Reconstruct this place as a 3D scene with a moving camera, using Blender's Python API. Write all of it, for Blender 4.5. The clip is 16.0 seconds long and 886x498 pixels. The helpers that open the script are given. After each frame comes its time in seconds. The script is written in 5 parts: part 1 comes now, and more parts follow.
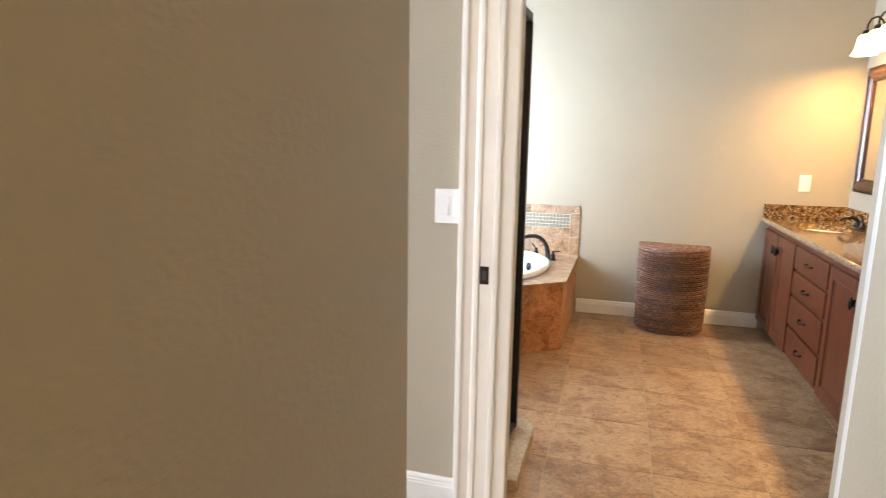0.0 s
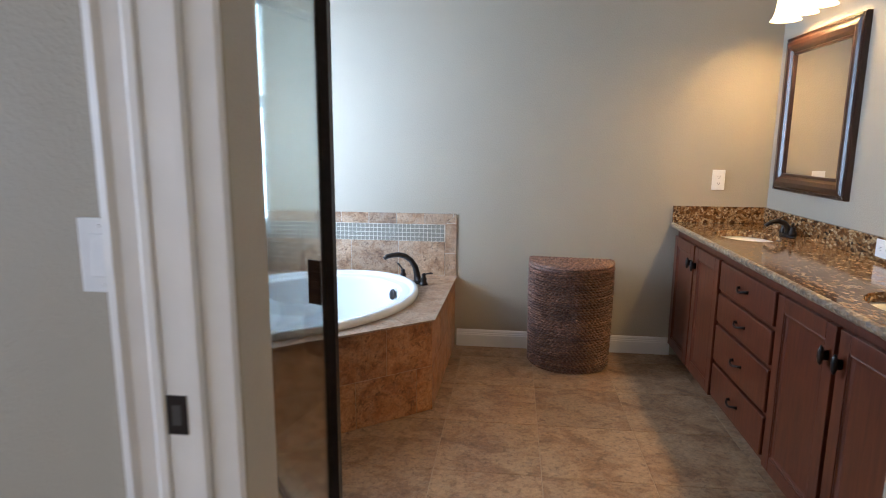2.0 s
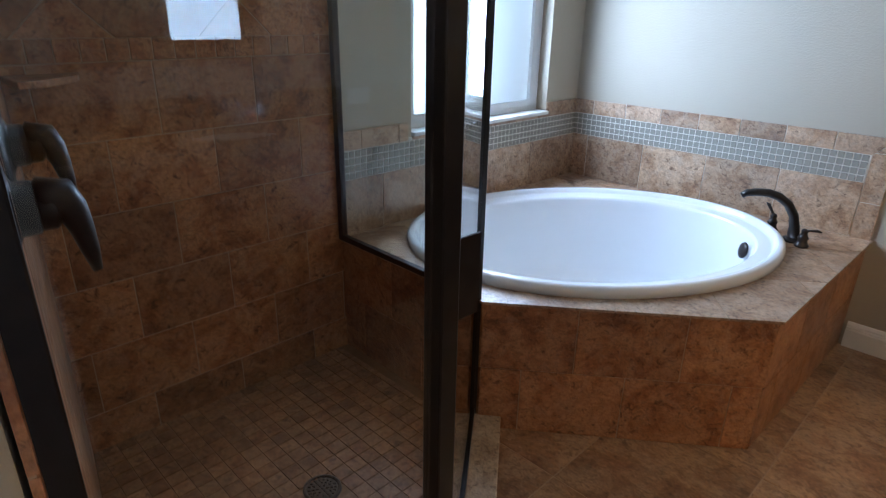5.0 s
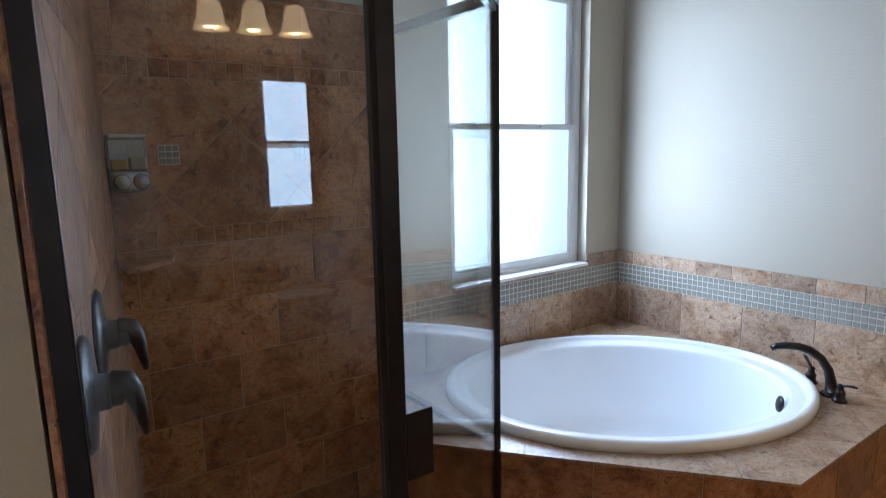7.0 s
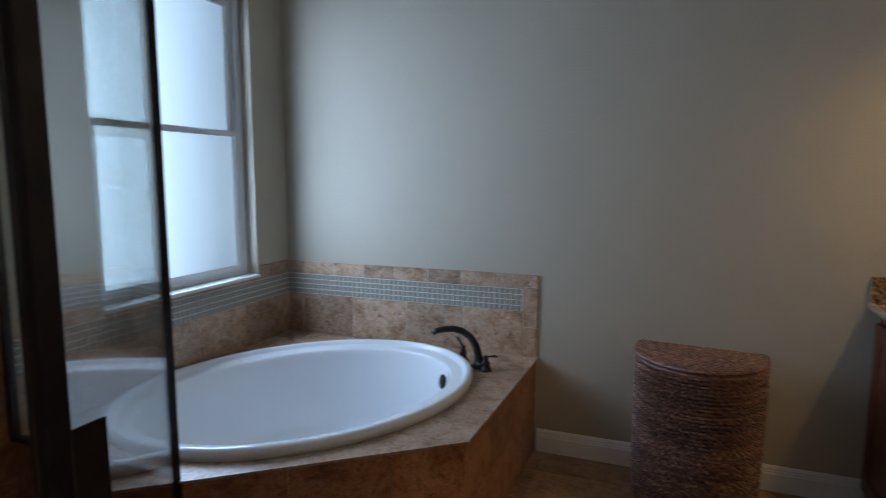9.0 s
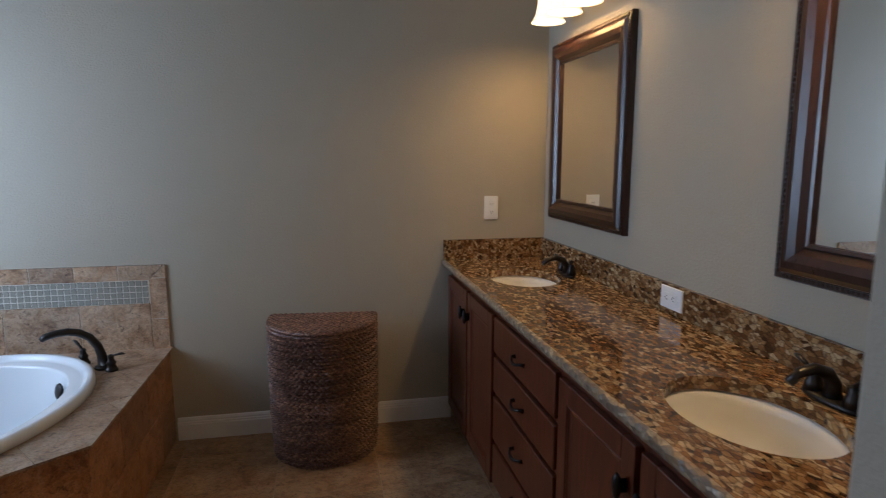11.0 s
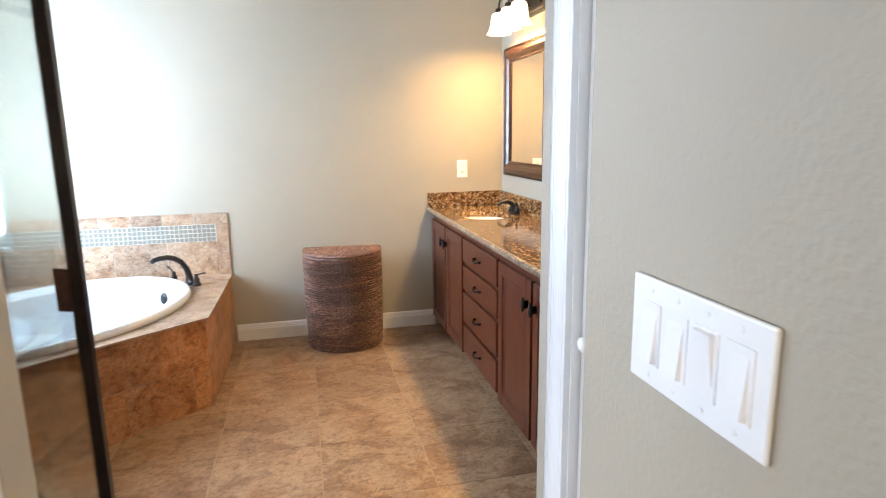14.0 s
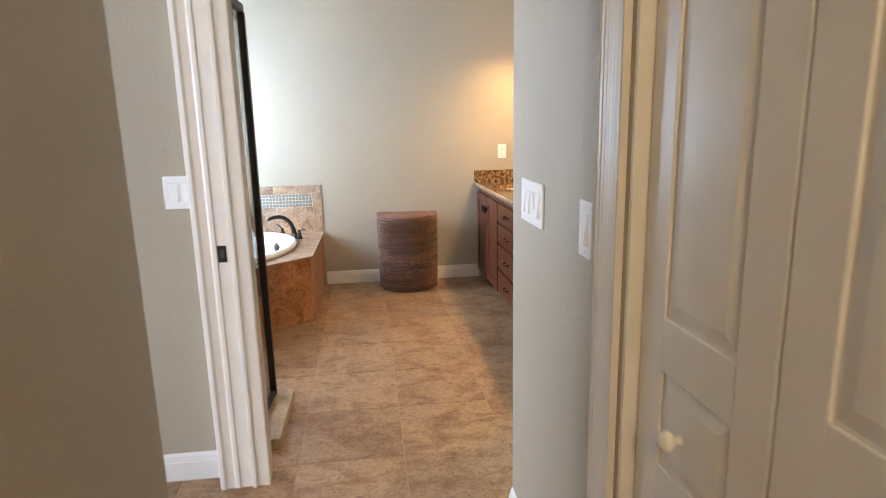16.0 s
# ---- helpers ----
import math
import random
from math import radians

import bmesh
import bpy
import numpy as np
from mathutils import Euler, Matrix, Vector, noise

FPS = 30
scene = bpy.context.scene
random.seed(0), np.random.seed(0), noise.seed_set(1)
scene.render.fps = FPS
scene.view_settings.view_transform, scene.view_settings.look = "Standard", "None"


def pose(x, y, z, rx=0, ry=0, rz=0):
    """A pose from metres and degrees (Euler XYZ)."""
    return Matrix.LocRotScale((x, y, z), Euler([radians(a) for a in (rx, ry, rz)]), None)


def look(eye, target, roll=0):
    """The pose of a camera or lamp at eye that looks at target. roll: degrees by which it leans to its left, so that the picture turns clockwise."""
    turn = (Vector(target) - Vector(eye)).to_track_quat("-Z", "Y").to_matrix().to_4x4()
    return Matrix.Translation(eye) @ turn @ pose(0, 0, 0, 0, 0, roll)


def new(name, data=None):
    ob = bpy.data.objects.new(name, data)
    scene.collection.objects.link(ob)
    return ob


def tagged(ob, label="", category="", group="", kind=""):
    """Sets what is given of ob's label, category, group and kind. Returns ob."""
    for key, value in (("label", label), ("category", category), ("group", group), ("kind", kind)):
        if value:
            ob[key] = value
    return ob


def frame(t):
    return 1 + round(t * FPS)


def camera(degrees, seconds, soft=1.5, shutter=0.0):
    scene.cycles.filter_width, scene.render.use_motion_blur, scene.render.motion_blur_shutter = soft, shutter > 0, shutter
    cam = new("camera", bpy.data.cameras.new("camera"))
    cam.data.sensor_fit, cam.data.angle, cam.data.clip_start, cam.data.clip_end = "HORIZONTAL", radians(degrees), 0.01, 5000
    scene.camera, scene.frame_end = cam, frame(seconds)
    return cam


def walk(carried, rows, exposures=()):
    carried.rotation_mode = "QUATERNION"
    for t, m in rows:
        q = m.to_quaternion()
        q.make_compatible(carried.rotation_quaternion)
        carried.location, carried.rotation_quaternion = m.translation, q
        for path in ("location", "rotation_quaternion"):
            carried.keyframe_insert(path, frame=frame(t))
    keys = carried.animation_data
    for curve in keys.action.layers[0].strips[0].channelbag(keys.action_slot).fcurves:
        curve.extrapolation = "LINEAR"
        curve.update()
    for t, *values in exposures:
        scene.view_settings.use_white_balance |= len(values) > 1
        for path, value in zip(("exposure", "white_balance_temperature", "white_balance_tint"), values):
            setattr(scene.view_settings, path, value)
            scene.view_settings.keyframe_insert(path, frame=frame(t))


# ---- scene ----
cam = camera(73.4, 16.0, soft=1.0, shutter=0.4)
PATH = [
    (0, (1.377, 0.008, 1.387), (0.826, 1.898, 1.034), 1.0),
    (0.5, (1.337, 0.309, 1.374), (0.984, 2.246, 1.027), 0.9),
    (1, (1.421, 0.592, 1.383), (1.158, 2.545, 1.037), 0.6),
    (1.5, (1.437, 0.878, 1.359), (1.197, 2.833, 1.01), 0.6),
    (2, (1.449, 1.158, 1.348), (1.222, 3.113, 0.996), 0.4),
    (2.5, (1.523, 1.419, 1.325), (1.301, 3.374, 0.97), 0.4),
    (3, (1.572, 1.616, 1.288), (1.239, 3.54, 0.857), 0.5),
    (3.5, (1.467, 1.864, 1.211), (0.891, 3.704, 0.678), -0.1),
    (4, (1.458, 1.981, 1.191), (0.57, 3.64, 0.514), 0.0),
    (4.5, (1.500, 2.096, 1.236), (0.341, 3.559, 0.518), 0.9),
    (5, (1.462, 2.170, 1.312), (0.151, 3.486, 0.570), 1.1),
    (7.5, (1.800, 2.193, 1.484), (0.205, 3.372, 1.232), -0.5),
    (8, (1.755, 2.198, 1.435), (0.344, 3.594, 1.190), 0.0),
    (8.5, (1.694, 2.187, 1.397), (0.613, 3.852, 1.162), 0.4),
    (9, (1.699, 2.172, 1.373), (0.976, 4.021, 1.127), 0.1),
    (9.5, (1.79, 2.135, 1.394), (1.398, 4.077, 1.122), 0.1),
    (10, (1.841, 2.097, 1.4), (1.777, 4.076, 1.114), 0.2),
    (12.5, (1.75, 1.589, 1.395), (2.412, 3.443, 1.039), -0.3),
    (12.7, (1.734, 1.494, 1.402), (2.404, 3.344, 1.045), -0.3),
    (13, (1.715, 1.34, 1.39), (2.358, 3.2, 1.035), -0.5),
    (13.3, (1.641, 1.184, 1.382), (2.243, 3.056, 1.017), -0.6),
    (13.5, (1.596, 1.092, 1.383), (2.167, 2.973, 1.013), -0.6),
    (14, (1.588, 0.877, 1.388), (2.036, 2.787, 1.004), -0.8),
    (14.5, (1.588, 0.638, 1.399), (1.893, 2.572, 0.995), -0.9),
    (15, (1.521, 0.336, 1.401), (1.789, 2.274, 0.987), -1.1),
    (15.5, (1.54, 0.036, 1.408), (1.796, 1.975, 0.992), -1.3),
    (16, (1.497, -0.259, 1.395), (1.739, 1.683, 0.979), -1.3),
]
EXPOSURES = [(0, 0.55, 6400, 15), (1, 0.0, 5800, 16), (1.5, -0.2, 5620, 16), (2.5, -0.8, 5300, 15), (3.3, -1.15, 5200, 14), (4, -1.33, 5150, 15), (5, -0.85, 5300, 16), (7.5, -0.8, 5420, 17), (8.5, -1.5, 5350, 14), (10, -2.0, 5250, 15), (12.4, -0.68, 5950, 19), (13.4, 0.15, 5800, 16), (14.2, 0.52, 5750, 14), (16, 0.27, 5950, 16)]
walk(cam, [(t, look(eye, target, roll)) for t, eye, target, roll in PATH], EXPOSURES)

# ---- light ----
world = bpy.data.worlds.new("world")
scene.world = world
world.use_nodes = True
sky = world.node_tree.nodes.new("ShaderNodeTexSky")
sky.sky_type, sky.sun_disc = "NISHITA", False
sky.sun_elevation, sky.sun_rotation = radians(40), radians(200)
world.node_tree.links.new(sky.outputs[0], world.node_tree.nodes["Background"].inputs[0])
world.node_tree.nodes["Background"].inputs[1].default_value = 0.1


def area_lamp(name, m, sx, sy, power, colour, spread=180):
    d = bpy.data.lights.new(name, "AREA")
    d.shape, d.size, d.size_y, d.energy, d.color, d.spread = "RECTANGLE", sx, sy, power, colour, radians(spread)
    ob = new(name, d)
    ob.matrix_world = m
    return ob


DAY = (0.70, 0.86, 1.0)
WARM = (1.0, 0.62, 0.21)
# daylight through the two frosted sashes over the tub
for lamp_z, power in ((1.895, 34), (1.225, 50)):
    area_lamp("daylight_sash", look((-0.412, 4.262, lamp_z), (1, 4.262, lamp_z)), 0.78, 0.60, power, DAY, 170)
# fill lamps for the hall, at unseen windows added behind the walk's start
area_lamp("fill_bedroom", look((-1.5, -4.36, 1.45), (-1.5, 0, 1.35)), 1.4, 1.5, 36, (0.86, 0.94, 1.0))
area_lamp("fill_bedroom_west", look((-2.56, 0.3, 1.45), (0, 0.3, 1.4)), 2.3, 1.4, 115, (0.86, 0.94, 1.0))


def bulb(y):
    d = bpy.data.lights.new("lamp_bulb", "POINT")
    d.energy, d.color, d.shadow_soft_size = 19, WARM, 0.05
    new("lamp_bulb", d).location = (2.85, y, 2.045)


# warm ceiling lamp of the bedroom
d = bpy.data.lights.new("bedroom_lamp", "POINT")
d.energy, d.color, d.shadow_soft_size = 86, (1.0, 0.71, 0.34), 0.12
new("bedroom_lamp", d).location = (1.5, -1.9, 2.40)

LAMPS_Y = (4.63, 4.45, 4.27, 3.13, 2.95, 2.77)
for lamp_y in LAMPS_Y:
    bulb(lamp_y)

# ---- materials ----


class Mat:
    """A node material with short calls."""

    def __init__(self, name, rough=0.5, metal=0.0, colour=(0.8, 0.8, 0.8)):
        self.m = bpy.data.materials.new(name)
        self.m.use_nodes = True
        self.nt = self.m.node_tree
        self.p = self.nt.nodes["Principled BSDF"]
        self.p.inputs["Roughness"].default_value = rough
        self.p.inputs["Metallic"].default_value = metal
        self.p.inputs["Base Color"].default_value = (*colour, 1)
        self.co = self.nt.nodes.new("ShaderNodeTexCoord").outputs["Object"]

    def link(self, a, b):
        self.nt.links.new(a, b)

    def world_co(self):
        self.co = self.nt.nodes.new("ShaderNodeNewGeometry").outputs["Position"]

    def scaled(self, s):
        n = self.nt.nodes.new("ShaderNodeMapping")
        n.inputs["Scale"].default_value = s
        self.link(self.co, n.inputs[0])
        return n.outputs[0]

    def shifted(self):
        """Coordinates moved by a random amount for each piece."""
        info = self.nt.nodes.new("ShaderNodeObjectInfo")
        mul = self.nt.nodes.new("ShaderNodeMath")
        mul.operation = "MULTIPLY"
        mul.inputs[1].default_value = 40.0
        self.link(info.outputs["Random"], mul.inputs[0])
        add = self.nt.nodes.new("ShaderNodeVectorMath")
        add.operation = "ADD"
        self.link(self.co, add.inputs[0])
        self.link(mul.outputs[0], add.inputs[1])
        self.co = add.outputs[0]
        return info.outputs["Random"]

    def noise(self, scale, detail=4, rough=0.55, vec=None, distort=0.0):
        n = self.nt.nodes.new("ShaderNodeTexNoise")
        n.inputs["Scale"].default_value, n.inputs["Detail"].default_value = scale, detail
        n.inputs["Roughness"].default_value, n.inputs["Distortion"].default_value = rough, distort
        self.link(vec or self.co, n.inputs["Vector"])
        return n.outputs["Fac"]

    def voronoi(self, scale, out="Color", vec=None):
        n = self.nt.nodes.new("ShaderNodeTexVoronoi")
        n.inputs["Scale"].default_value = scale
        self.link(vec or self.co, n.inputs["Vector"])
        return n.outputs[out]

    def ramp(self, fac, stops):
        n = self.nt.nodes.new("ShaderNodeValToRGB")
        while len(n.color_ramp.elements) < len(stops):
            n.color_ramp.elements.new(0.5)
        for e, (at, c) in zip(n.color_ramp.elements, stops):
            e.position = at
            e.color = (*c, 1) if len(c) == 3 else c
        self.link(fac, n.inputs[0])
        return n.outputs[0]

    def mix(self, a, b, fac, mode="MIX"):
        n = self.nt.nodes.new("ShaderNodeMix")
        n.data_type, n.blend_type = "RGBA", mode
        for v, s in ((fac, n.inputs[0]), (a, n.inputs[6]), (b, n.inputs[7])):
            if isinstance(v, (int, float)):
                s.default_value = v
            elif isinstance(v, tuple):
                s.default_value = (*v, 1)
            else:
                self.link(v, s)
        return n.outputs[2]

    def colour(self, c):
        self.link(c, self.p.inputs["Base Color"])

    def rough(self, fac, lo, hi):
        n = self.nt.nodes.new("ShaderNodeMapRange")
        n.inputs[3].default_value, n.inputs[4].default_value = lo, hi
        self.link(fac, n.inputs[0])
        self.link(n.outputs[0], self.p.inputs["Roughness"])

    def bump(self, fac, strength, dist=0.002):
        n = self.nt.nodes.new("ShaderNodeBump")
        n.inputs["Strength"].default_value, n.inputs["Distance"].default_value = strength, dist
        self.link(fac, n.inputs["Height"])
        self.link(n.outputs[0], self.p.inputs["Normal"])


def paint(name, colour, rough=0.6, texture=0.35):
    m = Mat(name, rough)
    m.world_co()
    big = m.noise(1.3, 3)
    m.colour(m.ramp(big, [(0.3, tuple(c * 0.96 for c in colour)), (0.7, tuple(min(1, c * 1.03) for c in colour))]))
    fine = m.noise(115, 3, 0.5)
    m.bump(m.ramp(fine, [(0.42, (0, 0, 0)), (0.62, (1, 1, 1))]), texture, 0.0018)
    m.rough(m.noise(14, 2), rough - 0.06, rough + 0.08)
    return m.m


def stone_tile(name, dark, mid, light, grey, rough=0.42, streak=(1, 1, 1), dirt=0.85, vary=1.0, size=1.0):
    """Travertine-look porcelain; each piece differs."""
    m = Mat(name, rough)
    rnd = m.shifted()
    vec = m.scaled(streak)
    cloud = m.noise(8.5 / size, 8, 0.66, vec, 0.5)
    base = m.ramp(cloud, [(0.30, dark), (0.45, mid), (0.57, light), (0.70, mid)])
    vein = m.ramp(m.noise(20 / size, 8, 0.72, vec, 0.8), [(0.50, (0, 0, 0)), (0.60, (1, 1, 1))])
    base = m.mix(base, grey, m.mix((0, 0, 0), vein, 0.5))
    pits = m.ramp(m.noise(34 / size, 6, 0.72, vec, 0.8), [(0.34, (1, 1, 1)), (0.45, (0, 0, 0))])
    base = m.mix(base, tuple(c * 0.55 for c in dark), m.mix((0, 0, 0), pits, dirt))
    speck = m.ramp(m.noise(160, 3, 0.6), [(0.35, (0.88, 0.88, 0.88)), (0.65, (1.06, 1.06, 1.06))])
    base = m.mix(base, speck, 1.0, "MULTIPLY")
    grain = m.ramp(m.noise(75 / size, 6, 0.75, vec, 0.6), [(0.36, (0.66, 0.62, 0.60)), (0.50, (1.0, 1.0, 1.0)), (0.64, (1.22, 1.20, 1.18))])
    base = m.mix(base, grain, 1.0, "MULTIPLY")
    tone = m.ramp(rnd, [(0.0, (1 - 0.24 * vary, 1 - 0.26 * vary, 1 - 0.26 * vary)), (0.5, (1.0, 0.99, 0.98)), (1.0, (1 + 0.18 * vary, 1 + 0.16 * vary, 1 + 0.12 * vary))])
    m.colour(m.mix(base, tone, 1.0, "MULTIPLY"))
    m.rough(m.noise(22, 5), rough - 0.10, rough + 0.16)
    m.bump(m.noise(48, 6, 0.7), 0.35, 0.002)
    return m.m


def wood(name, dark, light, rough=0.32):
    m = Mat(name, rough)
    m.shifted()
    g = m.noise(9, 5, 0.6, m.scaled((6, 6, 0.7)), 0.4)
    fine = m.noise(60, 3, 0.6, m.scaled((4, 4, 0.25)))
    c = m.mix(m.ramp(g, [(0.3, dark), (0.7, light)]), m.ramp(fine, [(0.3, (0.84, 0.80, 0.78)), (0.7, (1.05, 1.03, 1.0))]), 1.0, "MULTIPLY")
    m.colour(c)
    m.rough(fine, rough - 0.05, rough + 0.12)
    m.bump(fine, 0.08, 0.001)
    m.p.inputs["Coat Weight"].default_value, m.p.inputs["Coat Roughness"].default_value = 0.15, 0.25
    return m.m


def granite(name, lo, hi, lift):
    """Speckled granite; lift paints window light into a rough edge and bumps its grains."""
    m = Mat(name, lo)
    m.world_co()
    warp = m.noise(16, 3, 0.5)
    wv = m.nt.nodes.new("ShaderNodeVectorMath")
    wv.operation = "MULTIPLY_ADD"
    wv.inputs[1].default_value = (0.018, 0.018, 0.018)
    m.link(warp, wv.inputs[0])
    m.link(m.co, wv.inputs[2])
    vec = wv.outputs[0]
    squeezed = m.nt.nodes.new("ShaderNodeMapping")
    squeezed.inputs["Scale"].default_value = (1.0, 0.55, 1.0)
    squeezed.inputs["Rotation"].default_value = (0.0, 0.5, 0.35)
    m.link(vec, squeezed.inputs[0])
    vec = squeezed.outputs[0]
    sep = m.nt.nodes.new("ShaderNodeSeparateColor")
    m.link(m.voronoi(82, "Color", vec), sep.inputs[0])
    c = m.ramp(sep.outputs[0], [(0.0, (0.050, 0.022, 0.010)), (0.18, (0.13, 0.058, 0.020)), (0.42, (0.240, 0.125, 0.045)), (0.72, (0.345, 0.222, 0.105)), (1.0, (0.50, 0.39, 0.24))])
    vein = m.nt.nodes.new("ShaderNodeTexVoronoi")
    vein.feature = "DISTANCE_TO_EDGE"
    vein.inputs["Scale"].default_value = 82
    m.link(vec, vein.inputs["Vector"])
    dark = m.ramp(vein.outputs["Distance"], [(0.02, (1, 1, 1)), (0.11, (0, 0, 0))])
    c = m.mix(c, (0.030, 0.016, 0.010), m.mix((0, 0, 0), dark, 0.6))
    shards = m.ramp(m.noise(55, 5, 0.7, vec, 0.4), [(0.50, (0, 0, 0)), (0.60, (1, 1, 1))])
    c = m.mix(c, (0.045, 0.020, 0.010), m.mix((0, 0, 0), shards, 0.5))
    inner = m.ramp(m.noise(190, 4, 0.7), [(0.35, (0.72, 0.68, 0.62)), (0.65, (1.18, 1.15, 1.10))])
    c = m.mix(c, inner, 1.0, "MULTIPLY")
    # pale wash: window light on the edge, put into its colour
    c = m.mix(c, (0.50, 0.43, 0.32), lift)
    m.colour(c)
    m.rough(m.noise(60, 2), lo, hi)
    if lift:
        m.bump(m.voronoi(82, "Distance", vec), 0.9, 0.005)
    return m.m


def plain(name, colour, rough, metal=0.0, vary=0.05, bump=0.05, scale=30):
    m = Mat(name, rough, metal)
    n = m.noise(scale, 4)
    m.colour(m.ramp(n, [(0.3, tuple(c * (1 - vary) for c in colour)), (0.7, tuple(min(1, c * (1 + vary)) for c in colour))]))
    m.rough(m.noise(scale * 2, 3), max(0.02, rough - 0.05), rough + 0.07)
    if bump:
        m.bump(m.noise(scale * 4, 3), bump, 0.0008)
    return m.m


def wicker():
    m = Mat("woven_wicker", 0.42)
    m.world_co()
    n = m.noise(75, 4, 0.65, m.scaled((0.7, 0.7, 2.4)))
    big = m.noise(8, 3, 0.6, m.scaled((0.25, 0.25, 2.6)))
    a = m.ramp(n, [(0.36, (0.040, 0.017, 0.011)), (0.50, (0.135, 0.064, 0.043)), (0.66, (0.38, 0.225, 0.150))])
    b = m.ramp(big, [(0.38, (0.62, 0.56, 0.56)), (0.62, (1.35, 1.28, 1.20))])
    m.colour(m.mix(a, b, 1.0, "MULTIPLY"))
    m.rough(n, 0.24, 0.5)
    m.bump(m.noise(240, 3), 0.4, 0.001)
    return m.m


def glass(name, colour, rough=0.0):
    m = Mat(name, rough, 0, colour)
    m.p.inputs["Transmission Weight"].default_value = 1.0
    m.p.inputs["IOR"].default_value = 1.47
    return m.m


def sheet_glass():
    """Clear glass sheet: see-through, with gloss that grows towards grazing views."""
    m = bpy.data.materials.new("clear_sheet_glass")
    m.use_nodes = True
    nt = m.node_tree
    nt.nodes.clear()
    out = nt.nodes.new("ShaderNodeOutputMaterial")
    see = nt.nodes.new("ShaderNodeBsdfTransparent")
    see.inputs[0].default_value = (0.955, 0.975, 0.965, 1)
    gloss = nt.nodes.new("ShaderNodeBsdfGlossy")
    gloss.inputs["Roughness"].default_value = 0.0
    lw = nt.nodes.new("ShaderNodeLayerWeight")
    lw.inputs[0].default_value = 0.5
    pw = nt.nodes.new("ShaderNodeMath")
    pw.operation = "POWER"
    pw.inputs[1].default_value = 4.0
    mad = nt.nodes.new("ShaderNodeMath")
    mad.operation = "MULTIPLY_ADD"
    mad.inputs[1].default_value, mad.inputs[2].default_value = 0.85, 0.045
    mix = nt.nodes.new("ShaderNodeMixShader")
    nt.links.new(lw.outputs["Facing"], pw.inputs[0])
    nt.links.new(pw.outputs[0], mad.inputs[0])
    nt.links.new(mad.outputs[0], mix.inputs[0])
    nt.links.new(see.outputs[0], mix.inputs[1])
    nt.links.new(gloss.outputs[0], mix.inputs[2])
    nt.links.new(mix.outputs[0], out.inputs[0])
    return m


def lamp_glass():
    m = Mat("frosted_lamp_glass", 0.5, 0, (1.0, 0.93, 0.80))
    m.p.inputs["Emission Color"].default_value = (1.0, 0.66, 0.28, 1)
    m.p.inputs["Emission Strength"].default_value = 6.0
    return m.m


WALL = paint("taupe_wall_paint", (0.414, 0.365, 0.282), 0.6, 0.25)
CEIL = paint("ceiling_paint", (0.52, 0.50, 0.45), 0.7)
TRIM = plain("white_trim_paint", (0.76, 0.742, 0.715), 0.34, 0, 0.03, 0.05, 12)
FLOOR_TILE = stone_tile("floor_stone_tile", (0.165, 0.080, 0.037), (0.285, 0.158, 0.076), (0.395, 0.256, 0.142), (0.335, 0.232, 0.148), 0.34, (0.88, 1.12, 1), 0.6, 0.5, 1.35)
WALL_TILE = stone_tile("wall_stone_tile", (0.145, 0.050, 0.018), (0.305, 0.126, 0.046), (0.410, 0.205, 0.090), (0.36, 0.205, 0.118), 0.36)
SPLASH_TILE = stone_tile("splash_stone_tile", (0.185, 0.100, 0.055), (0.340, 0.215, 0.130), (0.455, 0.325, 0.220), (0.41, 0.325, 0.250), 0.34)
GROUT = plain("tan_grout", (0.40, 0.29, 0.195), 0.85, 0, 0.1, 0.3, 60)
MOSAIC_TILE = stone_tile("shower_mosaic_stone", (0.17, 0.068, 0.027), (0.280, 0.132, 0.056), (0.35, 0.19, 0.09), (0.29, 0.17, 0.10), 0.45)
GLASS_MOSAIC = plain("grey_green_glass_mosaic", (0.27, 0.255, 0.215), 0.22, 0, 0.16, 0.0, 40)
PAN_GROUT = plain("brown_grout", (0.21, 0.115, 0.056), 0.85, 0, 0.1, 0.3, 60)
PALE_GROUT = plain("pale_grout", (0.62, 0.58, 0.50), 0.8, 0, 0.08, 0.2, 60)
CHERRY = wood("cherry_stained_wood", (0.070, 0.0155, 0.0062), (0.142, 0.036, 0.0125))
GRANITE = granite("polished_brown_granite", 0.05, 0.13, 0.0)
# paler copy for the front edge, with window light painted in
ROUGH_LIT_GRANITE = granite("chiselled_lit_granite", 0.30, 0.5, 0.22)
BRONZE = plain("oil_rubbed_bronze", (0.020, 0.015, 0.013), 0.36, 0.45, 0.3, 0.05, 25)
DARKMETAL = plain("dark_bronze_frame", (0.020, 0.017, 0.016), 0.36, 0.6, 0.2, 0.05, 25)
ESPRESSO = wood("espresso_wood_frame", (0.022, 0.009, 0.006), (0.042, 0.016, 0.009), 0.27)
ACRYLIC = plain("white_acrylic", (0.74, 0.755, 0.765), 0.12, 0, 0.01, 0.0, 6)
CERAMIC = plain("white_ceramic", (0.86, 0.84, 0.80), 0.08, 0, 0.01, 0.0, 6)
PLASTIC = plain("white_switch_plastic", (0.82, 0.81, 0.80), 0.30, 0, 0.02, 0.0, 20)
SLOT = plain("dark_slot", (0.05, 0.045, 0.04), 0.6, 0, 0.1, 0.0, 20)
WICKER = wicker()
CLEAR = sheet_glass()
FROSTED = glass("frosted_glass", (0.9, 0.95, 0.95), 0.4)
MIRROR = Mat("mirror_silver", 0.01, 1.0, (0.86, 0.86, 0.84)).m
SHADE = lamp_glass()
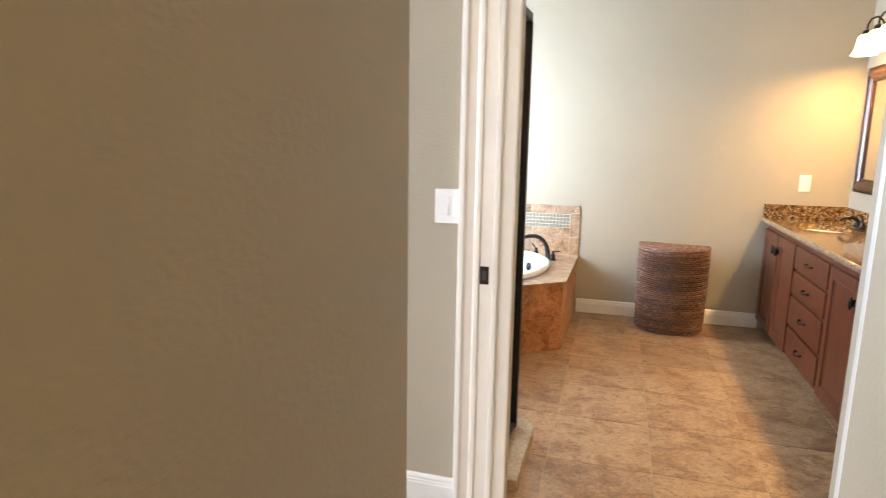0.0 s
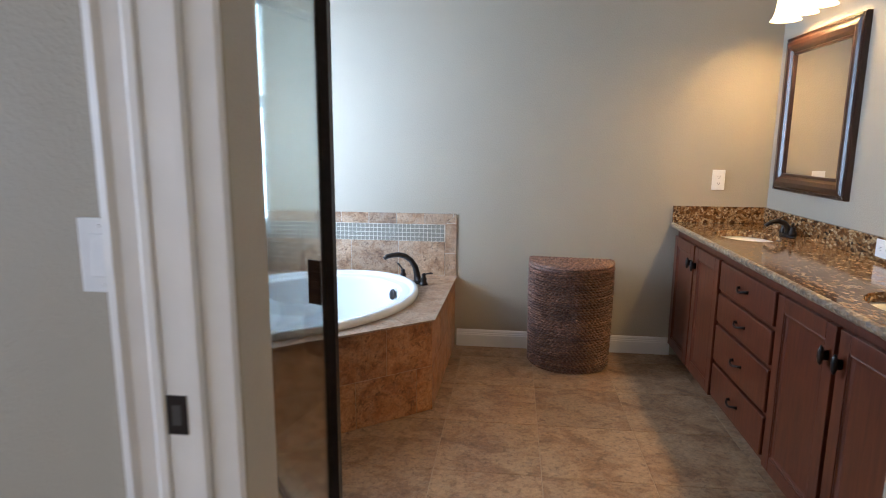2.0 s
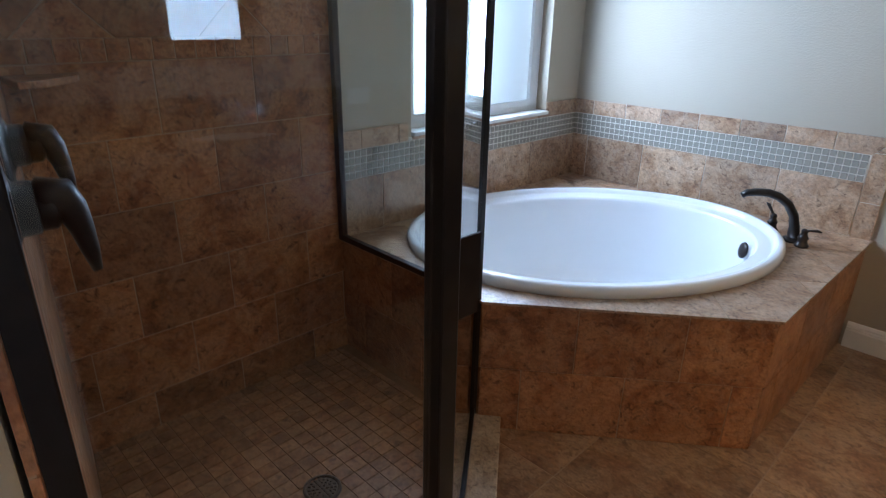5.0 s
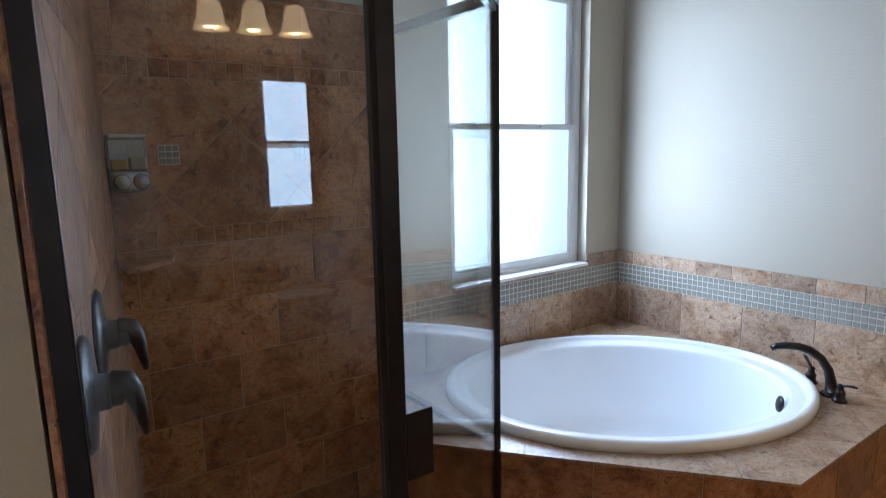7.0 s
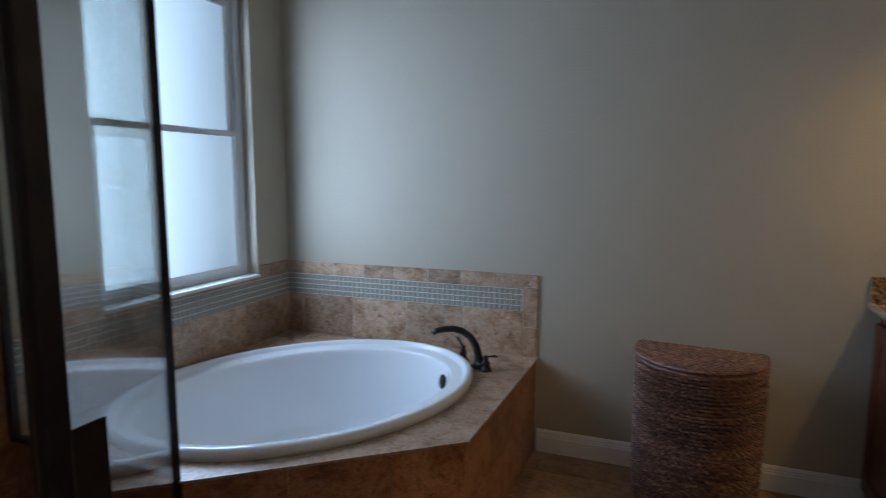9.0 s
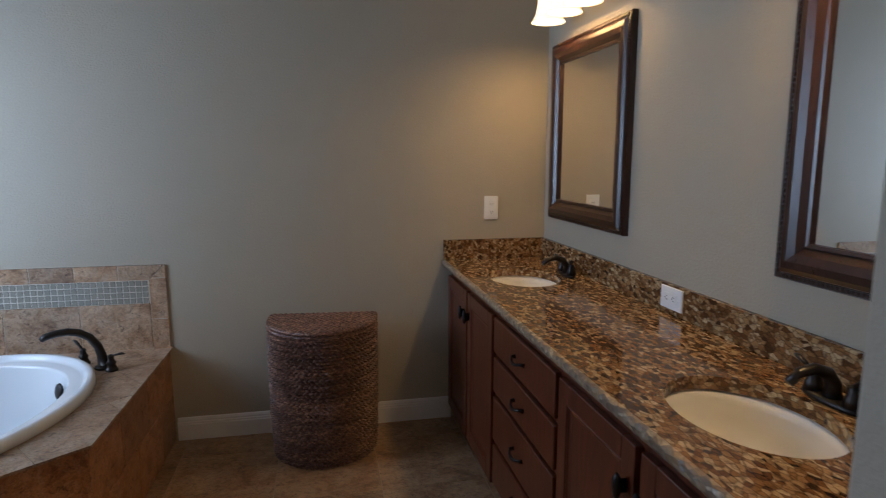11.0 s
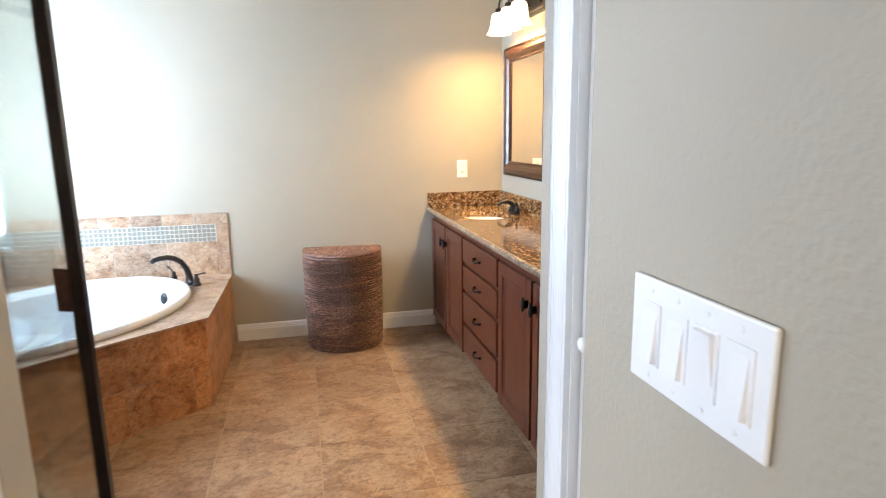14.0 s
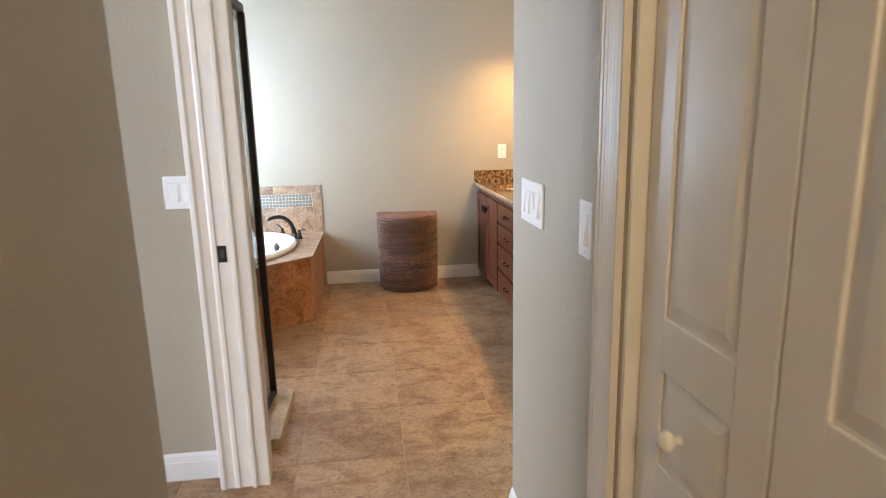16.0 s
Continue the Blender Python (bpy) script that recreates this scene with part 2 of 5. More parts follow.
VINYL = plain("white_window_vinyl", (0.72, 0.73, 0.73), 0.38, 0, 0.03, 0.03, 15)
MARBLE = plain("pale_sill_marble", (0.74, 0.73, 0.69), 0.2, 0, 0.06, 0.02, 9)
CHROME = plain("satin_chrome", (0.42, 0.42, 0.42), 0.38, 1.0, 0.05, 0.0, 20)
AMBER = plain("amber_soap", (0.48, 0.30, 0.035), 0.15, 0, 0.05, 0.0, 20)
CREAM_SOAP = plain("cream_soap", (0.62, 0.50, 0.34), 0.3, 0, 0.05, 0.0, 20)
TANK = glass("clear_tank_plastic", (0.86, 0.88, 0.86), 0.05)
CARPET = plain("beige_carpet", (0.36, 0.31, 0.24), 0.95, 0, 0.12, 0.5, 80)
# emissive sheet added outside so that the frosted panes look bright
BRIGHT = Mat("bright_outdoors", 0.9, 0, (0.8, 0.85, 0.85))
BRIGHT.p.inputs["Emission Color"].default_value = (0.80, 0.93, 1.0, 1)
BRIGHT.p.inputs["Emission Strength"].default_value = 7.0
BRIGHT = BRIGHT.m
WHITE_KNOB = plain("white_porcelain_knob", (0.83, 0.82, 0.78), 0.15, 0, 0.02, 0.0, 20)

# ---- building tools ----


def part(name, bm, material, parent=None, label="", smooth=False):
    """One mesh object from a bmesh, under a thing or a part."""
    bmesh.ops.recalc_face_normals(bm, faces=bm.faces[:])
    me = bpy.data.meshes.new(name)
    bm.to_mesh(me)
    bm.free()
    if smooth:
        me.shade_smooth()
    me.materials.append(material)
    ob = new(name, me)
    if parent is not None:
        ob.parent = parent
    if label:
        ob["label"] = label
    return ob


def thing(name, label, category, group="", kind="", at=(0, 0, 0), rz=0):
    ob = new(name)
    ob.matrix_world = pose(*at, 0, 0, rz)
    return tagged(ob, label, category, group, kind)


def bev(bm, w, seg=2):
    if w:
        bmesh.ops.bevel(bm, geom=[e for e in bm.edges if len(e.link_faces) == 2 and e.calc_face_angle(0) > 0.5], offset=w, segments=seg, profile=0.5, affect="EDGES")
    return bm


def box(x0, x1, y0, y1, z0, z1, w=0.0, seg=2, bm=None):
    b = bmesh.new()
    bmesh.ops.create_cube(b, size=1)
    for v in b.verts:
        v.co = ((x0 + x1) / 2 + v.co.x * (x1 - x0), (y0 + y1) / 2 + v.co.y * (y1 - y0), (z0 + z1) / 2 + v.co.z * (z1 - z0))
    bev(b, w, seg)
    return join(bm, b)


def join(bm, b):
    if bm is None:
        return b
    me = bpy.data.meshes.new("tmp")
    b.to_mesh(me)
    bm.from_mesh(me)
    b.free()
    bpy.data.meshes.remove(me)
    return bm


def prism(poly, z0, z1, w=0.0, bm=None):
    """An upright prism over a plan polygon."""
    b = bmesh.new()
    f = b.faces.new([b.verts.new((x, y, z0)) for x, y in poly])
    r = bmesh.ops.extrude_face_region(b, geom=[f])
    for v in r["geom"]:
        if isinstance(v, bmesh.types.BMVert):
            v.co.z = z1
    bmesh.ops.recalc_face_normals(b, faces=b.faces[:])
    bev(b, w)
    return join(bm, b)


def lathe(profile, seg=24, sx=1.0, sy=1.0, bm=None, m=None, closed=False):
    """Rings (radius, height) round z."""
    b = bmesh.new()
    rings = []
    for r, z in profile:
        rings.append([b.verts.new((r * sx * math.cos(2 * math.pi * k / seg), r * sy * math.sin(2 * math.pi * k / seg), z)) for k in range(seg)])
    pairs = list(zip(rings, rings[1:]))
    if closed:
        pairs.append((rings[-1], rings[0]))
    for lo, hi in pairs:
        for k in range(seg):
            b.faces.new((lo[k], lo[(k + 1) % seg], hi[(k + 1) % seg], hi[k]))
    if not closed:
        for ring in (rings[0], rings[-1]):
            b.faces.new(ring)
    if m is not None:
        b.transform(m)
    return join(bm, b)


def tube(points, radii, seg=12, flat=1.0, bm=None):
    """A swept tube with caps; flat squeezes it across its own up direction."""
    b = bmesh.new()
    pts = [Vector(p) for p in points]
    if isinstance(radii, (int, float)):
        radii = [radii] * len(pts)
    rings = []
    for i, p in enumerate(pts):
        d = (pts[min(i + 1, len(pts) - 1)] - pts[max(i - 1, 0)]).normalized()
        side = d.cross(Vector((0, 0, 1)))
        side = side.normalized() if side.length > 1e-3 else Vector((1, 0, 0))
        up = side.cross(d)
        rings.append([b.verts.new(p + radii[i] * (math.cos(2 * math.pi * k / seg) * side + flat * math.sin(2 * math.pi * k / seg) * up)) for k in range(seg)])
    for lo, hi in zip(rings, rings[1:]):
        for k in range(seg):
            b.faces.new((lo[k], lo[(k + 1) % seg], hi[(k + 1) % seg], hi[k]))
    b.faces.new(rings[0])
    b.faces.new(rings[-1])
    return join(bm, b)


def bow(p0, p1, p2, n=12):
    """Points of a quadratic curve."""
    a, b, c = Vector(p0), Vector(p1), Vector(p2)
    return [a * (1 - t) ** 2 + b * 2 * t * (1 - t) + c * t * t for t in (k / (n - 1) for k in range(n))]


def ring_sheet(outer, cx, cy, a, b, phi, z0, z1, n=96, bm=None):
    """A slab with an oval hole, its outline the convex polygon outer."""
    angles = sorted({round(2 * math.pi * k / n, 5) for k in range(n)} | {round(math.atan2(y - cy, x - cx) % (2 * math.pi), 5) for x, y in outer})
    bm2 = bmesh.new()
    o, i = [], []
    for t in angles:
        d = (math.cos(t), math.sin(t))
        best = 1e9
        for (x0, y0), (x1, y1) in zip(outer, outer[1:] + outer[:1]):
            ex, ey = x1 - x0, y1 - y0
            den = d[0] * ey - d[1] * ex
            if abs(den) > 1e-9:
                s = ((x0 - cx) * ey - (y0 - cy) * ex) / den
                u = ((x0 - cx) * d[1] - (y0 - cy) * d[0]) / den
                if s > 0 and -1e-6 <= u <= 1 + 1e-6:
                    best = min(best, s)
        q = t - phi
        r = a * b / math.hypot(b * math.cos(q), a * math.sin(q))
        o.append((cx + best * d[0], cy + best * d[1]))
        i.append((cx + r * d[0], cy + r * d[1]))
    grid = [[bm2.verts.new((x, y, z)) for x, y in pts] for pts, z in ((o, z1), (i, z1), (i, z0), (o, z0))]
    m = len(angles)
    for p, q in ((0, 1), (1, 2), (2, 3), (3, 0)):
        for k in range(m):
            bm2.faces.new((grid[p][k], grid[p][(k + 1) % m], grid[q][(k + 1) % m], grid[q][k]))
    return join(bm, bm2)


def clip(poly, a, b):
    """The part of a polygon to the left of the line from a to b."""
    out = []
    for p, q in zip(poly, poly[1:] + poly[:1]):
        sp = (b[0] - a[0]) * (p[1] - a[1]) - (b[1] - a[1]) * (p[0] - a[0])
        sq = (b[0] - a[0]) * (q[1] - a[1]) - (b[1] - a[1]) * (q[0] - a[0])
        if sp >= 0:
            out.append(p)
        if (sp > 0 > sq) or (sp < 0 < sq):
            t = sp / (sp - sq)
            out.append((p[0] + t * (q[0] - p[0]), p[1] + t * (q[1] - p[1])))
    return out


def piece_mesh(name, poly, thick, chamfer, material):
    """A flat piece: outline poly in its own plane, chamfered top at thick."""
    cx, cy = sum(p[0] for p in poly) / len(poly), sum(p[1] for p in poly) / len(poly)
    n = len(poly)
    size = max(math.hypot(x - cx, y - cy) for x, y in poly)
    k = 1 - chamfer / size
    verts = [(x, y, 0) for x, y in poly] + [(x, y, thick - chamfer * 0.7) for x, y in poly] + [(cx + (x - cx) * k, cy + (y - cy) * k, thick) for x, y in poly]
    faces = [(i, (i + 1) % n, n + (i + 1) % n, n + i) for i in range(n)] + [(n + i, n + (i + 1) % n, 2 * n + (i + 1) % n, 2 * n + i) for i in range(n)] + [tuple(range(2 * n, 3 * n))]
    me = bpy.data.meshes.new(name)
    me.from_pydata(verts, [], faces)
    me.materials.append(material)
    return me


def lay(parent, name, material, origin, u, v, poly, cw, ch, gap=0.003, thick=0.008, stagger=0.0, start=(0.0, 0.0), turn=0.0, chamfer=0.0015, skip=None):
    """Lays pieces of cw x ch over the convex polygon poly (counter-clockwise, in metres along u and v from origin), each an object of its own."""
    u, v = Vector(u).normalized(), Vector(v).normalized()
    n = u.cross(v)
    c, s = math.cos(turn), math.sin(turn)
    uu, vv = u * c + v * s, v * c - u * s
    pts = [(x * c + y * s, -x * s + y * c) for x, y in poly]
    basis = Matrix((uu, vv, n)).transposed().to_4x4()
    x0, x1 = min(p[0] for p in pts), max(p[0] for p in pts)
    y0, y1 = min(p[1] for p in pts), max(p[1] for p in pts)
    shared = {}
    j = math.floor((y0 - start[1]) / ch)
    while start[1] + j * ch < y1:
        off = start[0] + (stagger * cw if j % 2 else 0)
        i = math.floor((x0 - off) / cw)
        while off + i * cw < x1:
            a0, b0 = off + i * cw + gap / 2, start[1] + j * ch + gap / 2
            a1, b1 = a0 + cw - gap, b0 + ch - gap
            cell = [(a0, b0), (a1, b0), (a1, b1), (a0, b1)]
            for p, q in zip(pts, pts[1:] + pts[:1]):
                if len(cell) > 2:
                    cell = clip(cell, p, q)
            i += 1
            if len(cell) < 3:
                continue
            mx, my = sum(p[0] for p in cell) / len(cell), sum(p[1] for p in cell) / len(cell)
            area = 0.5 * abs(sum(p[0] * q[1] - q[0] * p[1] for p, q in zip(cell, cell[1:] + cell[:1])))
            if area < 0.00012:
                continue
            place = Vector(origin) + uu * mx + vv * my
            if skip and skip(place):
                continue
            local = [(round(x - mx, 4), round(y - my, 4)) for x, y in cell]
            key = tuple(local)
            if key not in shared:
                shared[key] = piece_mesh(name, local, thick, min(chamfer, 0.2 * math.sqrt(area)), material)
            ob = new(name, shared[key])
            ob.parent = parent
            ob.matrix_world = Matrix.Translation(place) @ basis
        j += 1


# ---- the large structure ----
X_W, X_E, Y_N = -0.36, 3.0, 5.0
CEILING = 2.75
Y_S = 2.036           # hall face of the wall beside the shower
Y_T = 2.203           # shower face of the same wall at the glass
SW_Y = 2.450          # the same face at the outside wall
X_H = 1.960           # east wall of the hall
X_L = 2.195           # linen closet wall
DECK_Z = 0.48
B1, B2 = (0.363, 3.427), (0.968, 2.665)
WIN_Y0, WIN_Y1, WIN_Z0, WIN_Z1 = 3.80, 4.725, 0.846, 2.273


def wall(name, bm, label="taupe painted wall with orange peel texture"):
    return tagged(part(name, bm, WALL), label, "wall", kind="structure")


floor_ob = tagged(part("floor", box(-2.72, 4.2, -4.6, 5.2, -0.12, -0.0018), GROUT), "tan stone tile floor with thin grout joints", "floor", kind="structure")
ceiling_ob = tagged(part("ceiling", box(-2.72, 4.2, -4.6, 5.2, CEILING, CEILING + 0.12), CEIL), "plain off-white painted ceiling", "ceiling", kind="structure")
wall_north = wall("wall_north", box(-0.50, 3.12, Y_N, Y_N + 0.12, 0, CEILING))
wall_east = wall("wall_east", box(X_E, X_E + 0.12, 2.33, Y_N, 0, CEILING))
bm = box(X_W - 0.16, X_W, 2.03, WIN_Y0, 0, CEILING)
box(X_W - 0.16, X_W, WIN_Y1, Y_N, 0, CEILING, bm=bm)
box(X_W - 0.16, X_W, WIN_Y0, WIN_Y1, 0, WIN_Z0 - 0.012, bm=bm)
box(X_W - 0.16, X_W, WIN_Y0, WIN_Y1, WIN_Z1, CEILING, bm=bm)
wall_west = wall("wall_west", bm, "taupe outside wall with a window over the tub")
wall_shower = wall("wall_shower", prism([(X_W, Y_S), (0.875, Y_S), (0.875, 1.951), (1.054, 1.951), (1.058, 1.955), (1.042, 2.10), (0.975, 2.195), (X_W, SW_Y)], 0, CEILING))
wall_bedroom_back = wall("wall_bedroom_back", box(-2.6, X_W - 0.16, Y_S, Y_T, 0, CEILING))
bm = prism([(0.90, -1.2), (1.03, -1.2)] + [(1.002 + 0.028 * math.cos(k * math.pi / 20), 0.974 + 0.028 * math.sin(k * math.pi / 20)) for k in range(11)] + [(0.90, 1.002)], 0, CEILING)
wall_hall_west = wall("wall_hall_west", bm, "taupe hall wall with a rounded outer corner")
bm = prism([(X_H, 0.75), (2.09, 0.75), (2.09, 1.62), (X_H + 0.02, 1.62), (X_H + 0.006, 1.614), (X_H, 1.60)], 0, CEILING)
box(X_H, 2.09, -0.03, 0.75, 2.06, CEILING, bm=bm)
box(X_H, 2.09, -1.2, -0.03, 0, CEILING, bm=bm)
wall_hall_east = wall("wall_hall_east", bm, "taupe hall wall with light switches beside a closet")
bm = box(2.09, 2.90, 1.54, 1.62, 0, CEILING)
wall_closet_side = wall("wall_closet_side", bm)
bm = box(X_L, 3.12, 2.25, 2.33, 0, CEILING, 0.004)
box(X_L, X_L + 0.07, 1.62, 2.25, 2.06, CEILING, bm=bm)
wall_linen = wall("wall_linen", bm, "short taupe wall between vanity and linen closet")
wall_closet_back = wall("wall_closet_back", box(2.90, 3.02, -0.2, 2.25, 0, CEILING))
wall_closet_end = wall("wall_closet_end", box(2.09, 2.90, -0.2, -0.08, 0, CEILING))
# the bedroom behind the start, closed round, with openings for the added windows
wall_bed_n2 = wall("wall_bedroom_north", box(2.09, 4.2, -1.2, -1.08, 0, CEILING))
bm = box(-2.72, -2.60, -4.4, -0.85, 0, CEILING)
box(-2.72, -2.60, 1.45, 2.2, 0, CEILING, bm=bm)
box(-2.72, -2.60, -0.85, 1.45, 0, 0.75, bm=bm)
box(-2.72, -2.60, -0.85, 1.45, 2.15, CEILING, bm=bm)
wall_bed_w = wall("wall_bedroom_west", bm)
wall_bed_e = wall("wall_bedroom_east", box(4.08, 4.2, -4.4, -1.2, 0, CEILING))
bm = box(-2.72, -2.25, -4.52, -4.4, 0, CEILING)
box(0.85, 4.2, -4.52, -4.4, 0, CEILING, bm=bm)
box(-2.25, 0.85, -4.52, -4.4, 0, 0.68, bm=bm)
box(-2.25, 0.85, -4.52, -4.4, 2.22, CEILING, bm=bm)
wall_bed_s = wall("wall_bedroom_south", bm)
tagged(part("floor_bedroom", box(-2.6, 4.08, -4.4, -1.0, -0.001, 0.004), CARPET), "beige carpet in the bedroom", "floor", kind="structure")


def baseboard(name, x0, y0, x1, y1, side):
    """A moulded baseboard from one plan point to the other; side is the way it stands out."""
    d = Vector((x1 - x0, y1 - y0, 0))
    n = Vector((*side, 0))
    prof = [(0, 0), (0.014, 0), (0.014, 0.078), (0.011, 0.083), (0.011, 0.090), (0.008, 0.094), (0.008, 0.101), (0.004, 0.110), (0, 0.115)]
    b = bmesh.new()
    ends = [[b.verts.new(Vector((x0, y0, 0)) + d * t + n * p + Vector((0, 0, h))) for p, h in prof] for t in (0, 1)]
    for k in range(len(prof)):
        b.faces.new((ends[0][k], ends[0][(k + 1) % len(prof)], ends[1][(k + 1) % len(prof)], ends[1][k]))
    b.faces.new(ends[0])
    b.faces.new(ends[1])
    return tagged(part(name, b, TRIM), "white moulded baseboard", "baseboard", kind="structure")


baseboard("baseboard", 1.10, Y_N, 2.485, Y_N, (0, -1))
baseboard("baseboard", -2.6, Y_S, 0.865, Y_S, (0, -1))
baseboard("baseboard", X_H, 0.869, X_H, 1.60, (-1, 0))
baseboard("baseboard", X_H + 0.01, 1.62, 2.19, 1.62, (0, 1))
baseboard("baseboard", 1.03, -1.2, 1.03, 0.985, (1, 0))
baseboard("baseboard", 0.90, 1.0, 1.01, 1.0, (0, 1))


def fluted(name, x, y0, y1, face, z1=2.10, flutes=4):
    """A fluted door casing that stands out by face from the plane x."""
    w = abs(y1 - y0)
    prof = [(0.0, 0.0)]
    for k in range(flutes):
        c = (k + 0.5) / flutes
        q = 0.30 / flutes
        prof += [(c - q, 1.0 - 0.05 * k), (c - q * 0.5, 0.84), (c + q * 0.5, 0.84), (c + q, 1.0 - 0.05 * k)]
    prof += [(1.0, 0.85), (1.0, 0.0)]
    b = bmesh.new()
    ends = [[b.verts.new((x + face * h, y0 + (y1 - y0) * t, z)) for t, h in prof] for z in (0, z1)]
    n = len(prof)
    for k in range(n):
        b.faces.new((ends[0][k], ends[0][(k + 1) % n], ends[1][(k + 1) % n], ends[1][k]))
    b.faces.new(ends[0])
    b.faces.new(ends[1])
    return b


# doorway beside the shower: casing, jamb, stop and strike plate
door_frame = thing("door_1", "white painted door frame with bronze strike plate, no leaf", "door frame", kind="structure")
b = prism([(0.866, Y_S - 0.001), (0.866, 1.940), (0.872, 1.930), (0.886, 1.928), (0.896, 1.934), (0.922, 1.936), (0.930, 1.931), (0.942, 1.931), (0.9455, 1.9345), (0.9455, 1.9505), (0.8745, 1.9505), (0.8745, Y_S - 0.001)], 0, 2.12)
part("casing", b, TRIM, door_frame)
part("jamb", box(0.946, 0.990, 1.935, 1.9505, 0, 2.12, 0.002), TRIM, door_frame)
part("door_stop", prism([(0.990, 1.9505), (0.990, 1.933), (0.994, 1.925), (1.006, 1.925), (1.011, 1.931), (1.011, 1.9505)], 0, 2.12), TRIM, door_frame)
part("inner_jamb", box(1.011, 1.057, 1.934, 1.9505, 0, 2.12, 0.003), TRIM, door_frame)
strike = part("strike_plate", box(0.947, 0.978, 1.9332, 1.9352, 0.915, 0.977, 0.0006), BRONZE, door_frame, "dark bronze strike plate")
part("strike_hole", box(0.955, 0.969, 1.9328, 1.9332, 0.930, 0.962), SLOT, strike)

# casings of the two closets
linen_frame = thing("door_2", "white fluted casing of the linen closet", "door frame", kind="structure")
part("casing", fluted("casing", X_L, 2.236, 2.132, -0.018, flutes=7), TRIM, linen_frame)
part("jamb", box(X_L, X_L + 0.065, 2.130, 2.2495, 0, 2.06, 0.002), TRIM, linen_frame)
part("head_jamb", box(X_L, X_L + 0.065, 1.625, 2.130, 2.045, 2.0595, 0.002), TRIM, linen_frame)
hall_frame = thing("door_3", "white fluted casing of the hall closet", "door frame", kind="structure")
part("casing", fluted("casing", X_H, 0.868, 0.765, -0.018, flutes=6), TRIM, hall_frame)
part("jamb", box(X_H, X_H + 0.10, 0.738, 0.7495, 0, 2.06, 0.002), TRIM, hall_frame)
part("casing", fluted("casing", X_H, -0.13, -0.045, -0.018), TRIM, hall_frame)
part("head_jamb", box(X_H, X_H + 0.10, -0.03, 0.738, 2.045, 2.0595, 0.002), TRIM, hall_frame)


def leaf(parent, x, y0, y1, z0, z1, st, knob_y=None, knob_z=0.905):
    """A moulded closet door leaf in the plane x, faced to -x, with three raised panels."""
    b = box(x, x + 0.030, y0, y1, z0, z1, 0.0015)
    w = y1 - y0
    p = part("leaf", b, TRIM, parent)
    bands = [(0.20, 0.66), (0.79, 0.965), (1.062, z1 - 0.13)]
    cuts = [z0, 0.20, 0.66, 0.79, 0.965, 1.062, z1 - 0.13, z1]
    rails = box(x - 0.007, x, y0, y0 + st, z0, z1, 0.003)
    box(x - 0.007, x, y1 - st, y1, z0, z1, 0.003, bm=rails)
    for a, c in ((cuts[0], cuts[1]), (cuts[2], cuts[3]), (cuts[4], cuts[5]), (cuts[6], cuts[7])):
        box(x - 0.007, x, y0 + st - 0.003, y1 - st + 0.003, a, c, 0.003, bm=rails)
    part("rails_and_stiles", rails, TRIM, p)
    for a, c in bands:
        q = bmesh.new()
        e = 0.012
        lo = [(x, y0 + st + e * 0.4, a + e * 0.4), (x, y1 - st - e * 0.4, a + e * 0.4), (x, y1 - st - e * 0.4, c - e * 0.4), (x, y0 + st + e * 0.4, c - e * 0.4)]
        i = min(0.030, (w - 2 * st) * 0.25)
        hi = [(x - 0.006, y0 + st + i, a + i), (x - 0.006, y1 - st - i, a + i), (x - 0.006, y1 - st - i, c - i), (x - 0.006, y0 + st + i, c - i)]
        lv, hv = [q.verts.new(t) for t in lo], [q.verts.new(t) for t in hi]
        for k in range(4):
            q.faces.new((lv[k], lv[(k + 1) % 4], hv[(k + 1) % 4], hv[k]))
        q.faces.new(hv)
        part("raised_panel", q, TRIM, p)
    if knob_y is not None:
        k = lathe([(0.009, 0.0), (0.009, 0.012), (0.015, 0.016), (0.0185, 0.024), (0.0165, 0.032), (0.008, 0.037)], 20, m=pose(x - 0.006, knob_y, knob_z, 0, -90, 0))
        part("knob", k, WHITE_KNOB, p, "round white knob", smooth=True)


linen_door = thing("bifold_door", "white narrow panelled folding door, closed, with white knob", "closet door")
leaf(linen_door, X_L + 0.032, 1.962, 2.127, 0.015, 2.04, 0.042, 2.068)
leaf(linen_door, X_L + 0.032, 1.795, 1.959, 0.015, 2.04, 0.042)
leaf(linen_door, X_L + 0.032, 1.628, 1.792, 0.015, 2.04, 0.042)
hall_door = thing("bifold_door", "white moulded panel folding closet door, closed, white knob", "closet door")
leaf(hall_door, X_H + 0.035, 0.370, 0.735, 0.015, 2.04, 0.082, 0.580, 0.873)
leaf(hall_door, X_H + 0.035, -0.026, 0.366, 0.015, 2.04, 0.082)


